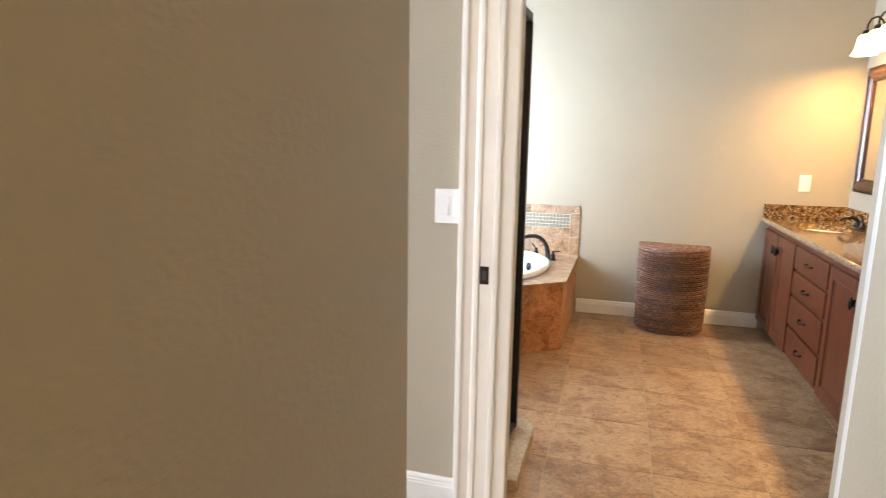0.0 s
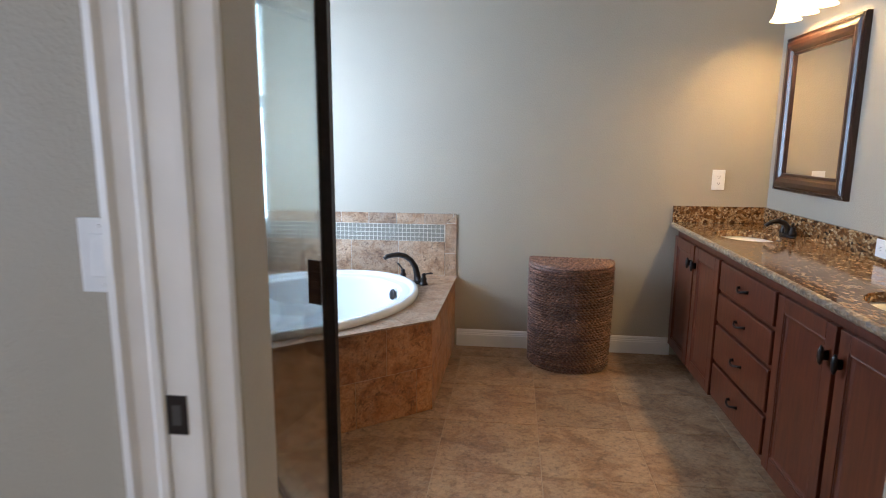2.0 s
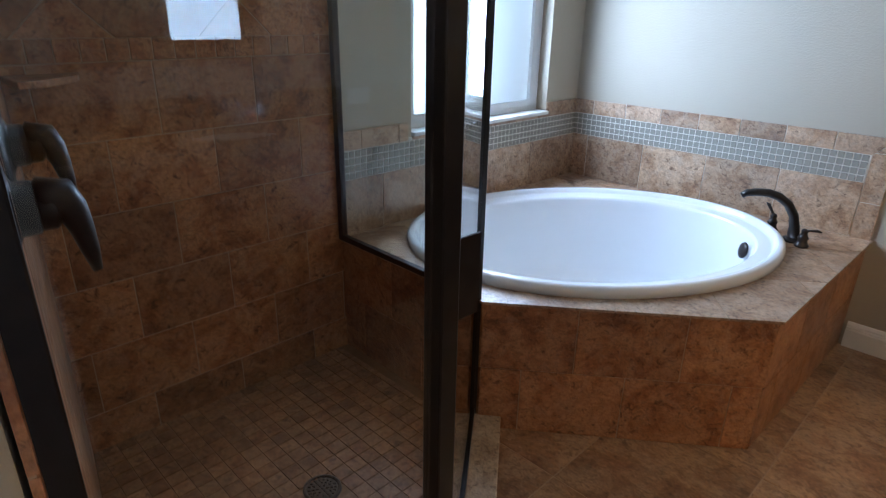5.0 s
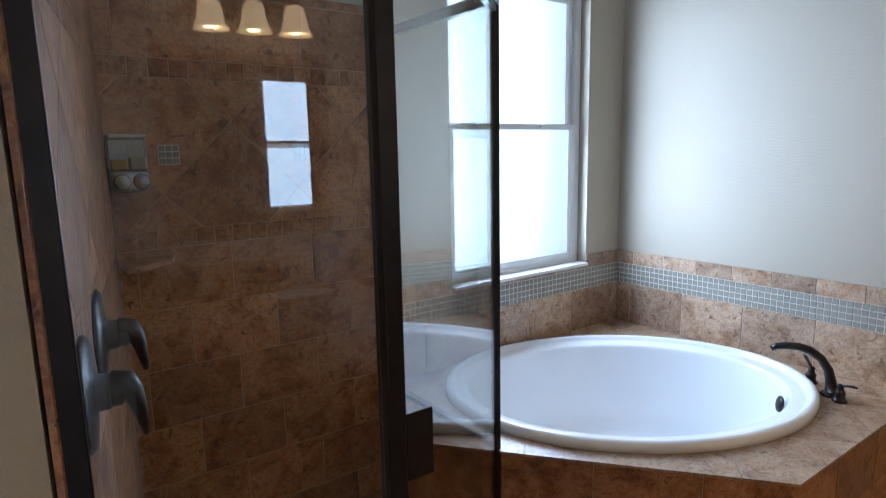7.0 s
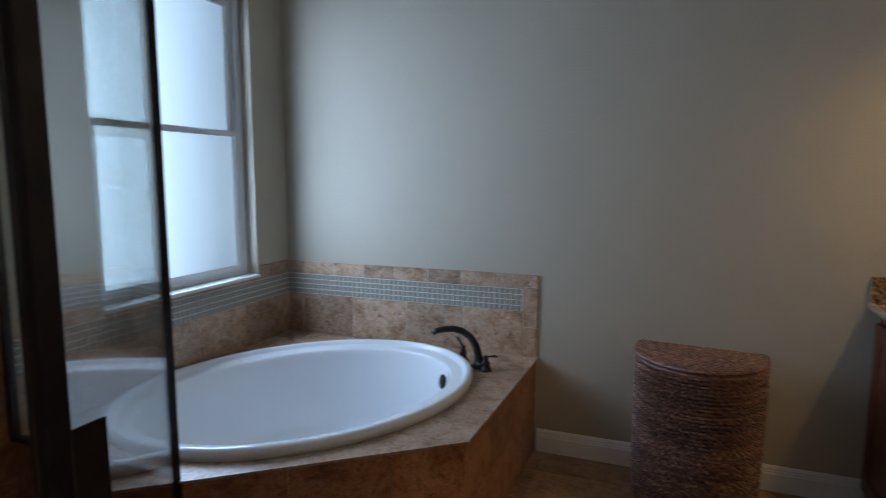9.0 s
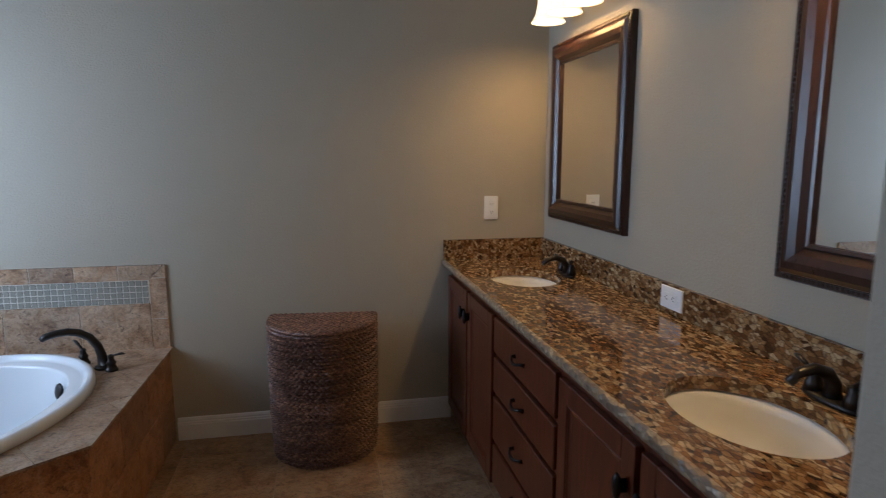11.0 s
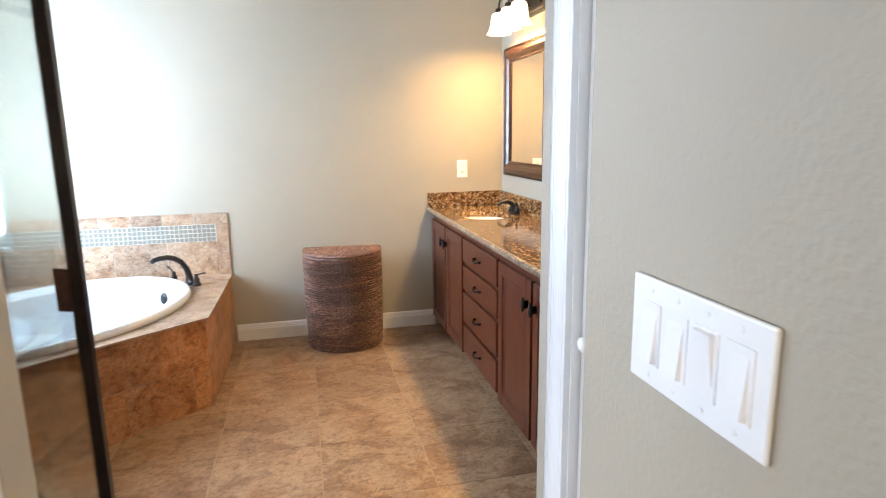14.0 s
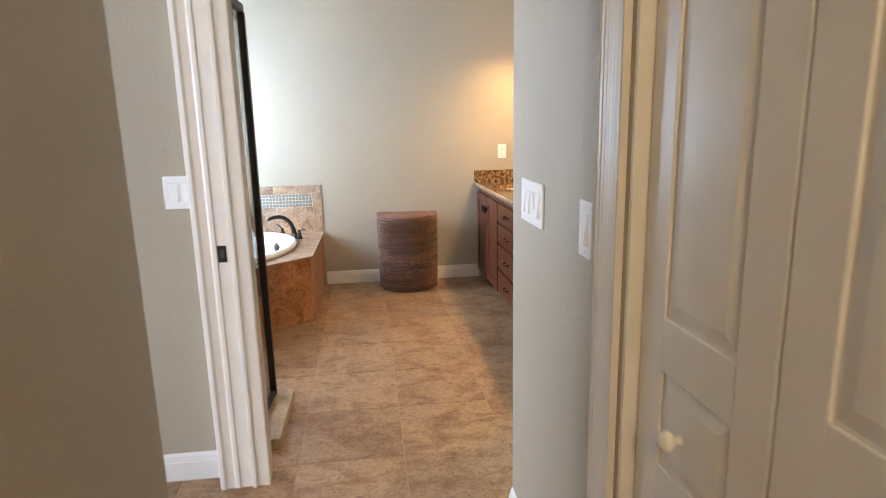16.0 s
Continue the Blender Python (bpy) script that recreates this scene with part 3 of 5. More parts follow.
def plate(name, m, gangs, label, outlet=False):
    """A wall plate; its face is the local xz plane, looking to -y."""
    p = thing(name, label, "outlet" if outlet else "light switch")
    p.matrix_world = m
    w = 0.046 * (gangs - 1) + 0.076
    part("plate", box(-w / 2, w / 2, -0.0065, 0, -0.0615, 0.0615, 0.003), PLASTIC, p)
    for g in range(gangs):
        c = 0.046 * (g - (gangs - 1) / 2)
        part("frame", box(c - 0.0185, c + 0.0185, -0.0080, -0.006, -0.0355, 0.0355, 0.001), PLASTIC, p)
        if outlet:
            f = part("socket_face", box(c - 0.0165, c + 0.0165, -0.0095, -0.0078, -0.0335, 0.0335, 0.001), PLASTIC, p)
            for z in (-0.02, 0.02):
                for dx in (-0.006, 0.006):
                    part("slot", box(c + dx - 0.0012, c + dx + 0.0012, -0.0098, -0.0094, z - 0.004, z + 0.004), SLOT, f)
                part("slot", box(c - 0.002, c + 0.002, -0.0098, -0.0094, z - 0.0105, z - 0.007), SLOT, f)
            part("button", box(c - 0.006, c + 0.006, -0.0105, -0.0094, -0.003, 0.003, 0.0005), PLASTIC, f)
        else:
            r = bmesh.new()
            t = -1 if g == 2 else 1
            vs = [r.verts.new(q) for q in ((c - 0.0135, -0.007, -0.0325), (c + 0.0135, -0.007, -0.0325), (c + 0.0135, -0.007, 0.0325), (c - 0.0135, -0.007, 0.0325),
                                           (c - 0.0125, -0.0105 - 0.0035 * t, -0.0315), (c + 0.0125, -0.0105 - 0.0035 * t, -0.0315), (c + 0.0125, -0.0105 + 0.0030 * t, 0.0315), (c - 0.0125, -0.0105 + 0.0030 * t, 0.0315))]
            for k in range(4):
                r.faces.new((vs[k], vs[(k + 1) % 4], vs[4 + (k + 1) % 4], vs[4 + k]))
            r.faces.new(vs[4:])
            part("rocker", r, PLASTIC, p)
        for z in (-0.0485, 0.0485):
            part("screw", lathe([(0.0032, 0), (0.0028, 0.0012), (0.001, 0.0014)], 10, m=pose(c, -0.0062, z, 90, 0, 0)), PLASTIC, p, smooth=True)
    return p


plate("light_switch", pose(0.816, Y_S - 0.0005, 1.165), 2, "white double rocker switch plate on taupe wall")
plate("light_switch", pose(X_H - 0.0005, 1.366, 1.168, 0, 0, -90), 4, "white four-gang rocker switch plate on hall wall")
plate("light_switch", pose(X_H - 0.0005, 0.943, 1.165, 0, 0, -90), 1, "white single rocker switch beside the closet casing")
plate("wall_outlet", pose(2.702, Y_N - 0.0005, 1.135), 1, "white outlet plate above the granite backsplash", True)

# ---- window over the tub ----
window = thing("window_1", "white frosted single-hung window over the tub", "window", kind="structure", at=(0, 0, 0))
xr = X_W - 0.115
b = box(xr, xr + 0.055, WIN_Y0, WIN_Y0 + 0.040, WIN_Z0, WIN_Z1, 0.004)
box(xr, xr + 0.055, WIN_Y1 - 0.040, WIN_Y1, WIN_Z0, WIN_Z1, 0.004, bm=b)
box(xr, xr + 0.055, WIN_Y0 + 0.04, WIN_Y1 - 0.04, WIN_Z1 - 0.035, WIN_Z1, 0.004, bm=b)
box(xr, xr + 0.055, WIN_Y0 + 0.04, WIN_Y1 - 0.04, WIN_Z0, WIN_Z0 + 0.030, 0.004, bm=b)
part("window_frame", b, VINYL, window)
RAIL_Z = 1.565


def sash(x, z0, z1, name):
    y0, y1, t = WIN_Y0 + 0.040, WIN_Y1 - 0.040, 0.028
    b = box(x, x + 0.026, y0, y0 + t, z0, z1, 0.003)
    box(x, x + 0.026, y1 - t, y1, z0, z1, 0.003, bm=b)
    box(x, x + 0.026, y0 + t, y1 - t, z0, z0 + t, 0.003, bm=b)
    box(x, x + 0.026, y0 + t, y1 - t, z1 - t, z1, 0.003, bm=b)
    s = part(name, b, VINYL, window)
    part("pane", box(x + 0.003, x + 0.008, y0 + t - 0.004, y1 - t + 0.004, z0 + t - 0.004, z1 - t + 0.004), FROSTED, s, "frosted glass pane")
    return s


sash(xr + 0.004, RAIL_Z + 0.004, WIN_Z1 - 0.035, "upper_sash")
low = sash(xr + 0.031, WIN_Z0 + 0.030, RAIL_Z + 0.030, "lower_sash")
for y in (4.10, 4.44):
    lk = box(xr + 0.057, xr + 0.070, y - 0.022, y + 0.022, RAIL_Z + 0.012, RAIL_Z + 0.022, 0.002)
    box(xr + 0.060, xr + 0.074, y - 0.005, y + 0.018, RAIL_Z + 0.022, RAIL_Z + 0.028, 0.002, bm=lk)
    part("sash_lock", lk, VINYL, low)
part("window_sill", box(xr + 0.056, X_W + 0.022, WIN_Y0 + 0.001, WIN_Y1 - 0.001, WIN_Z0 - 0.012, WIN_Z0 + 0.006, 0.004), MARBLE, window, "pale marble sill")
backdrop = tagged(part("backdrop", box(-3.2, -3.1, 1.0, 7.0, -0.1, 5.0), BRIGHT), "glowing backdrop added outside the frosted window", "backdrop", kind="structure")
# added window, never in view, behind the south fill lamp
added_window_south = thing("added_window_2", "white framed window, unseen, added for the south fill lamp", "window", kind="structure")
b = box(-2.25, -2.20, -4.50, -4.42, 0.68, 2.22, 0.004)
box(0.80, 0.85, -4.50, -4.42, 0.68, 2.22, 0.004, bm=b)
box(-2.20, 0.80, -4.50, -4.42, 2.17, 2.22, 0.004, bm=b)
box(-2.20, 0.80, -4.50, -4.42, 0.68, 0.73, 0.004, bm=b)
part("window_frame", b, VINYL, added_window_south)
part("pane", box(-2.20, 0.80, -4.47, -4.465, 0.73, 2.17), FROSTED, added_window_south)

# added window, never in view, behind the west fill lamp
added_window_west = thing("added_window_3", "white framed side window, unseen, added for the west fill lamp", "window", kind="structure")
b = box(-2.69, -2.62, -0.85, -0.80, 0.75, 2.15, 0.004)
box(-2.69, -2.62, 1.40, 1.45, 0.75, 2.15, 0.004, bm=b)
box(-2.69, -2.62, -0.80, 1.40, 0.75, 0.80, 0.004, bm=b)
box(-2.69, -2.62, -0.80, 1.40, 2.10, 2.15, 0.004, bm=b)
part("window_frame", b, VINYL, added_window_west)
part("pane", box(-2.66, -2.655, -0.80, 1.40, 0.80, 2.10), FROSTED, added_window_west)

# ---- tub, its deck and tiles ----
TUB = (0.290, 4.212, 0.760, 0.580, 1.0)      # centre, half axes, turn
DECK = [(X_W + 0.001, 3.435), (0.385, 3.435), (1.075, 3.990), (1.092, Y_N - 0.001), (X_W + 0.001, Y_N - 0.001)]
deck = thing("tub_deck", "raised corner tub deck clad in brown stone tile", "tub deck", kind="structure")
inner = [(X_W + 0.001, 3.440), (0.382, 3.440), (1.066, 3.993), (1.083, Y_N - 0.001), (X_W + 0.001, Y_N - 0.001)]
part("core", ring_sheet(inner, *TUB[:2], TUB[2] - 0.03, TUB[3] - 0.03, TUB[4], 0.0, DECK_Z - 0.0022, 72), GROUT, deck)


def deck_tiles():
    """Deck top cut into tiles by planes, round the tub's hole."""
    ang = math.atan2(3.990 - 3.435, 1.075 - 0.385)
    c, s = math.cos(ang), math.sin(ang)
    base = ring_sheet([(X_W + 0.002, 3.427), (0.388, 3.427), (1.083, 3.986), (1.100, Y_N - 0.002), (X_W + 0.002, Y_N - 0.002)], *TUB[:2], TUB[2] - 0.02, TUB[3] - 0.02, TUB[4], DECK_Z - 0.009, DECK_Z, 72)
    me = bpy.data.meshes.new("tmp")
    base.to_mesh(me)
    base.free()
    w, h = 0.33, 0.33
    for i in range(-6, 8):
        for j in range(-6, 8):
            b = bmesh.new()
            b.from_mesh(me)
            off = 0.165 if j % 2 else 0.0
            for k, lo in ((0, True), (0, False), (1, True), (1, False)):
                if k == 0:
                    at = 0.40 + off + (i if lo else i + 1) * w + (0.0015 if lo else -0.0015)
                    no = Vector((c, s, 0))
                else:
                    at = -0.02 + (j if lo else j + 1) * h + (0.0015 if lo else -0.0015)
                    no = Vector((-s, c, 0))
                org = Vector((0.385, 3.435, 0)) + no * at
                bmesh.ops.bisect_plane(b, geom=b.verts[:] + b.edges[:] + b.faces[:], plane_co=org, plane_no=no if lo else -no, clear_inner=True)
                if not b.faces:
                    break
            if b.faces and sum(f.calc_area() for f in b.faces) > 0.0002:
                holes = [e for e in b.edges if e.is_boundary]
                bmesh.ops.holes_fill(b, edges=holes, sides=0)
                part("tile", b, SPLASH_TILE, deck)
            else:
                b.free()
    bpy.data.meshes.remove(me)


deck_tiles()
part("tile", box(X_W + 0.002, -0.20, 4.85, Y_N - 0.002, 0.30, DECK_Z + 0.0015), SPLASH_TILE, deck)


def upright_poly(length, height, z0=0.0):
    return [(0, z0), (length, z0), (length, height), (0, height)]


def apron(p, q, z1):
    """Tiles on an upright face from plan point p to q; the face looks to the right of the way from p to q."""
    d = Vector((q[0] - p[0], q[1] - p[1], 0))
    lay(deck, "tile", WALL_TILE, (p[0], p[1], 0), d, (0, 0, 1), upright_poly(d.length, z1), 0.33, 0.236, thick=0.0035, stagger=0.5, start=(0.13, 0.0), chamfer=0.001)


apron((0.382, 3.440), (1.066, 3.993), DECK_Z - 0.010)
apron((1.066, 3.993), (1.083, Y_N), DECK_Z - 0.010)
apron((X_W, 3.440), (0.382, 3.440), DECK_Z - 0.010)

tub = thing("bathtub", "white oval acrylic drop-in tub with a rolled rim", "bathtub", at=(TUB[0], TUB[1], 0), rz=math.degrees(TUB[4]))


def tub_shell():
    prof = [(0.012, DECK_Z - 0.004), (0.0, DECK_Z), (0.0, DECK_Z + 0.020), (0.004, DECK_Z + 0.031), (0.013, DECK_Z + 0.037), (0.026, DECK_Z + 0.038), (0.034, DECK_Z + 0.034), (0.038, DECK_Z + 0.022), (0.046, DECK_Z + 0.015), (0.054, DECK_Z + 0.013), (0.094, DECK_Z + 0.012), (0.100, DECK_Z + 0.009),
            (0.104, DECK_Z - 0.002), (0.108, DECK_Z - 0.03), (0.120, 0.38), (0.140, 0.27), (0.165, 0.15), (0.205, 0.085), (0.27, 0.055), (0.40, 0.047)]
    b = bmesh.new()
    n = 112
    rings = []
    for o, z in prof:
        rings.append([b.verts.new(((TUB[2] - o) * math.cos(2 * math.pi * k / n), (TUB[3] - o) * math.sin(2 * math.pi * k / n), z)) for k in range(n)])
    for lo, hi in zip(rings, rings[1:]):
        for k in range(n):
            b.faces.new((lo[k], lo[(k + 1) % n], hi[(k + 1) % n], hi[k]))
    b.faces.new(rings[-1])
    return b


part("shell", tub_shell(), ACRYLIC, tub, smooth=True)


def tub_local(x, y, z):
    return tub_inv @ Vector((x, y, z))


tub_inv = pose(TUB[0], TUB[1], 0, 0, 0, math.degrees(TUB[4])).inverted()
ov = lathe([(0.030, 0), (0.034, 0.004), (0.033, 0.009), (0.022, 0.013), (0.004, 0.014)], 28)
ov.transform(tub_inv @ Matrix.Translation((0.742, 4.628, 0.432)) @ (Vector((TUB[0] - 0.742, TUB[1] - 4.628, 0.12)).to_track_quat("Z", "Y").to_matrix().to_4x4()))
part("overflow_plate", ov, BRONZE, tub, "dark bronze overflow plate", smooth=True)
part("drain", lathe([(0.035, 0.047), (0.035, 0.052), (0.02, 0.055)], 24, m=Matrix.Translation((0.32, 0.0, 0))), BRONZE, tub, "dark bronze drain", smooth=True)

# tub filler
filler = thing("tub_faucet", "dark bronze arched tub faucet on the tiled deck", "faucet", at=(0.872, 4.752, DECK_Z))
d = Vector((0.689 - 0.872, 4.632 - 4.752, 0)).normalized()
reach = 0.222
pts = [Vector((0, 0, 0)), Vector((0, 0, 0.02)), d * 0.004 + Vector((0, 0, 0.06)), d * 0.016 + Vector((0, 0, 0.105)), d * 0.045 + Vector((0, 0, 0.150)), d * 0.085 + Vector((0, 0, 0.178)), d * 0.125 + Vector((0, 0, 0.190)), d * 0.170 + Vector((0, 0, 0.190)), d * 0.205 + Vector((0, 0, 0.184)), d * reach + Vector((0, 0, 0.172))]
part("spout", tube(pts, [0.034, 0.028, 0.024, 0.022, 0.021, 0.021, 0.020, 0.019, 0.018, 0.014], 18, 0.8), BRONZE, filler, smooth=True)
part("base_ring", lathe([(0.036, 0), (0.038, 0.006), (0.032, 0.014)], 26), BRONZE, filler, smooth=True)


def tap(name, parent, at, lever):
    m = Matrix.Translation(at)
    h = part(name, lathe([(0.026, 0), (0.027, 0.006), (0.021, 0.012), (0.017, 0.028), (0.021, 0.036), (0.015, 0.044), (0.011, 0.056), (0.014, 0.062), (0.010, 0.070), (0.003, 0.073)], 22, m=m), BRONZE, parent, smooth=True)
    lv = Vector(lever).normalized()
    a = Vector(at) + Vector((0, 0, 0.064))
    part("lever", tube([a, a + lv * 0.02 + Vector((0, 0, 0.006)), a + lv * 0.045 + Vector((0, 0, 0.012)), a + lv * 0.060 + Vector((0, 0, 0.010))], [0.007, 0.006, 0.008, 0.004], 12, 0.7), BRONZE, h, smooth=True)


tap("handle", filler, (0.045, -0.040, 0), (0.7, -0.1, 0))
tap("handle", filler, (-0.105, 0.075, 0), (-0.5, 0.3, 0.35))

# tile splash with a glass mosaic band over the deck
MOS0, MOS1, SPLASH = 0.706, 0.818, 0.891
part("grout", box(X_W, 1.090, Y_N - 0.0062, Y_N - 0.0002, DECK_Z, SPLASH), PALE_GROUT, wall_north)
part("grout", box(X_W + 0.0002, X_W + 0.0062, 3.44, Y_N - 0.007, DECK_Z, WIN_Z0 - 0.014), PALE_GROUT, wall_west)
lay(wall_north, "tile", SPLASH_TILE, (X_W, Y_N, 0), (1, 0, 0), (0, 0, 1), [(0.006, DECK_Z), (1.375, DECK_Z), (1.375, MOS0), (0.006, MOS0)], 0.322, 0.30, start=(0.10, DECK_Z), thick=0.009)
lay(wall_north, "tile", SPLASH_TILE, (X_W, Y_N, 0), (1, 0, 0), (0, 0, 1), [(0.006, MOS1), (1.375, MOS1), (1.375 + 0.073, SPLASH), (0.006, SPLASH)], 0.188, 0.30, start=(0.115, MOS1), thick=0.009)
lay(wall_north, "tile", SPLASH_TILE, (X_W, Y_N, 0), (1, 0, 0), (0, 0, 1), [(1.378, DECK_Z), (1.452, DECK_Z), (1.452, SPLASH), (1.378, MOS1 + 0.001)], 0.30, 0.20, start=(1.37, 0.428), thick=0.009)
part("mosaic_grout", box(X_W + 0.007, 1.016, Y_N - 0.0068, Y_N - 0.0063, MOS0, MOS1), PALE_GROUT, wall_north)
lay(wall_north, "mosaic_tile", GLASS_MOSAIC, (X_W, Y_N, 0), (1, 0, 0), (0, 0, 1), [(0.006, MOS0 + 0.001), (1.376, MOS0 + 0.001), (1.376, MOS1), (0.006, MOS1)], 0.0280, 0.0280, gap=0.0042, start=(0, MOS0), thick=0.0088, chamfer=0.0015)
# west side
lay(wall_west, "tile", SPLASH_TILE, (X_W, 3.44, 0), (0, 1, 0), (0, 0, 1), [(0.0, DECK_Z), (1.55, DECK_Z), (1.55, MOS0), (0.0, MOS0)], 0.322, 0.30, start=(0.20, DECK_Z), thick=0.009)
lay(wall_west, "tile", SPLASH_TILE, (X_W, 3.44, 0), (0, 1, 0), (0, 0, 1), [(0.362, MOS1), (1.284, MOS1), (1.284, WIN_Z0 - 0.014), (0.362, WIN_Z0 - 0.014)], 0.188, 0.30, start=(0.10, MOS1), thick=0.009, chamfer=0.001)
lay(wall_west, "tile", SPLASH_TILE, (X_W, 3.44, 0), (0, 1, 0), (0, 0, 1), [(1.287, MOS1), (1.55, MOS1), (1.55, SPLASH), (1.287, SPLASH)], 0.188, 0.30, start=(0.10, MOS1), thick=0.009)
lay(wall_west, "tile", SPLASH_TILE, (X_W, 3.44, 0), (0, 1, 0), (0, 0, 1), [(0.0, MOS1), (0.338, MOS1), (0.338, SPLASH), (0.0, SPLASH)], 0.188, 0.30, start=(0.10, MOS1), thick=0.009)
part("mosaic_grout", box(X_W + 0.0063, X_W + 0.0068, 3.44, Y_N - 0.009, MOS0, MOS1), PALE_GROUT, wall_west)
lay(wall_west, "mosaic_tile", GLASS_MOSAIC, (X_W, 3.44, 0), (0, 1, 0), (0, 0, 1), [(0.0, MOS0 + 0.001), (1.55, MOS0 + 0.001), (1.55, MOS1), (0.0, MOS1)], 0.0280, 0.0280, gap=0.0042, start=(0.01, MOS0), thick=0.0088, chamfer=0.0015)

# ---- shower ----
SH_TOP = 2.03
BAND0, BAND1, BORDER = 1.232, 1.722, 0.061


def shower_tiles(host, org, u, length):
    """Brick-laid stone below, a field of diagonal tiles between two borders of small squares, brick-laid stone above."""
    def course(z0, z1, cw, ch, **how):
        lay(host, "tile", WALL_TILE, org, u, (0, 0, 1), [(0, z0), (length, z0), (length, z1), (0, z1)], cw, ch, **how)

    course(0, BAND0 - BORDER, 0.305, 0.2075, stagger=0.5, start=(0.215, BAND0 - BORDER - 6 * 0.2075))
    course(BAND0 - BORDER, BAND0, BORDER, BORDER, start=(0.01, BAND0 - BORDER))
    course(BAND0, BAND1, 0.33, 0.33, start=(0.08, 0.18), turn=math.radians(45))
    course(BAND1, BAND1 + BORDER, BORDER, BORDER, start=(0.03, BAND1))
    course(BAND1 + BORDER, SH_TOP, 0.305, 0.215, stagger=0.5, start=(0.06, BAND1 + BORDER))


part("grout", box(X_W + 0.0002, X_W + 0.006, SW_Y, 3.435, 0, SH_TOP), GROUT, wall_west)
part("grout", prism([(0.975, 2.2004), (0.975, 2.2062), (X_W, SW_Y + 0.006), (X_W, SW_Y + 0.0002)], 0, SH_TOP), GROUT, wall_shower)
SU = Vector((X_W - 1.0, SW_Y - 2.195, 0))
shower_tiles(wall_west, (X_W, SW_Y, 0), (0, 1, 0), 3.435 - SW_Y)
shower_tiles(wall_shower, (0.975, 2.2002, 0), SU, SU.length - 0.028)
# glass mosaic inserts set proud into the diagonal field
for y in (2.640, 3.100):
    part("mosaic_grout", box(X_W + 0.0085, X_W + 0.0095, y - 0.0325, y + 0.0325, 1.445, 1.510), PALE_GROUT, wall_west)
    lay(wall_west, "mosaic_tile", GLASS_MOSAIC, (X_W + 0.0095, y - 0.0315, 1.446), (0, 1, 0), (0, 0, 1), upright_poly(0.063, 0.063), 0.021, 0.021, gap=0.003, thick=0.003)

# low curb under the glass, and the mosaic floor
off = 0.052
dirx, diry = B1[0] - B2[0], B1[1] - B2[1]
ln = math.hypot(dirx, diry)
nx, ny = diry / ln, -dirx / ln
outer = [(B2[0] + 0.096, Y_T), (B2[0] + 0.096, B2[1] + 0.032), (B1[0] + nx * 0.098, B1[1] + ny * 0.098)]
innerc = [(B1[0] - nx * off - 0.03, B1[1] - ny * off + 0.005), (B2[0] - off, B2[1] - 0.02), (B2[0] - off, Y_T)]
curb = tagged(part("shower_curb", prism(outer + innerc, 0, 0.050, 0.004), stone_tile("curb_stone", (0.25, 0.17, 0.10), (0.34, 0.25, 0.16), (0.41, 0.32, 0.21), (0.32, 0.26, 0.19), 0.35)), "low pale stone shower curb on the tile floor", "shower curb", kind="structure")
pan = tagged(part("shower_floor", prism([(X_W, SW_Y), (0.93, Y_T), (0.925, 2.66), (0.33, 3.435), (X_W, 3.435)], -0.009, 0.004), PAN_GROUT), "shower floor of small tan mosaic stones", "floor", kind="structure")
PAN = [(0.010, SW_Y - Y_T + 0.01), (1.262, 0.012), (1.262, 0.425), (0.690, 1.190), (0.010, 1.190)]
drain_at = Vector((0.265, 2.890, 0))
lay(pan, "mosaic_tile", MOSAIC_TILE, (X_W, Y_T, 0.003), (1, 0, 0), (0, 1, 0), PAN, 0.053, 0.053, gap=0.003, thick=0.005, skip=lambda p: (p - drain_at).length < 0.062 and abs((p - drain_at).z) < 1)
dr = thing("shower_drain", "round bronze shower drain grate in mosaic floor", "drain", at=(0.265, 2.890, 0.004))
part("ring", lathe([(0.056, 0), (0.056, 0.006), (0.052, 0.008), (0.046, 0.007), (0.046, 0)], 32, closed=True), BRONZE, dr, smooth=True)
part("dish", lathe([(0.046, 0.001), (0.046, 0.003), (0.001, 0.003)], 32), SLOT, dr)
g = None
for r, n in ((0.014, 6), (0.027, 12), (0.038, 18)):
    for k in range(n):
        a = 2 * math.pi * k / n
        g = box(-0.0030, 0.0030, -0.0022, 0.0022, 0.003, 0.0065, bm=None) if g is None else g
        q = box(-0.0042, 0.0042, -0.0026, 0.0026, 0.003, 0.0065)
        q.transform(Matrix.Rotation(a, 4, "Z") @ Matrix.Translation((r, 0, 0)))
        join(g, q)
part("grate", g, BRONZE, dr)

HDR = 1.90
enclosure = thing("shower_enclosure", "clear glass shower enclosure with dark bronze metal frame", "shower enclosure")


def bar(p, q, z0, z1, half, name="post"):
    """A framing bar: upright where p and q agree, else a rail between them."""
    if p == q:
        b = box(p[0] - half, p[0] + half, p[1] - half, p[1] + half, z0, z1, 0.003)
    else:
        d = Vector((q[0] - p[0], q[1] - p[1], 0))
        b = box(0, d.length, -half, half, z0, z1, 0.003)
        b.transform(Matrix.Translation((p[0], p[1], 0)) @ Matrix.Rotation(math.atan2(d.y, d.x), 4, "Z"))
    return part(name, b, DARKMETAL, enclosure)


def pane(p, q, z0, z1, parent, inset=0.012):
    d = Vector((q[0] - p[0], q[1] - p[1], 0))
    b = box(inset, d.length - inset, -0.003, 0.003, z0, z1)
    b.transform(Matrix.Translation((p[0], p[1], 0)) @ Matrix.Rotation(math.atan2(d.y, d.x), 4, "Z"))
    ob = part("pane", b, CLEAR, parent, "clear glass pane")
    ob.visible_shadow = False
    return ob


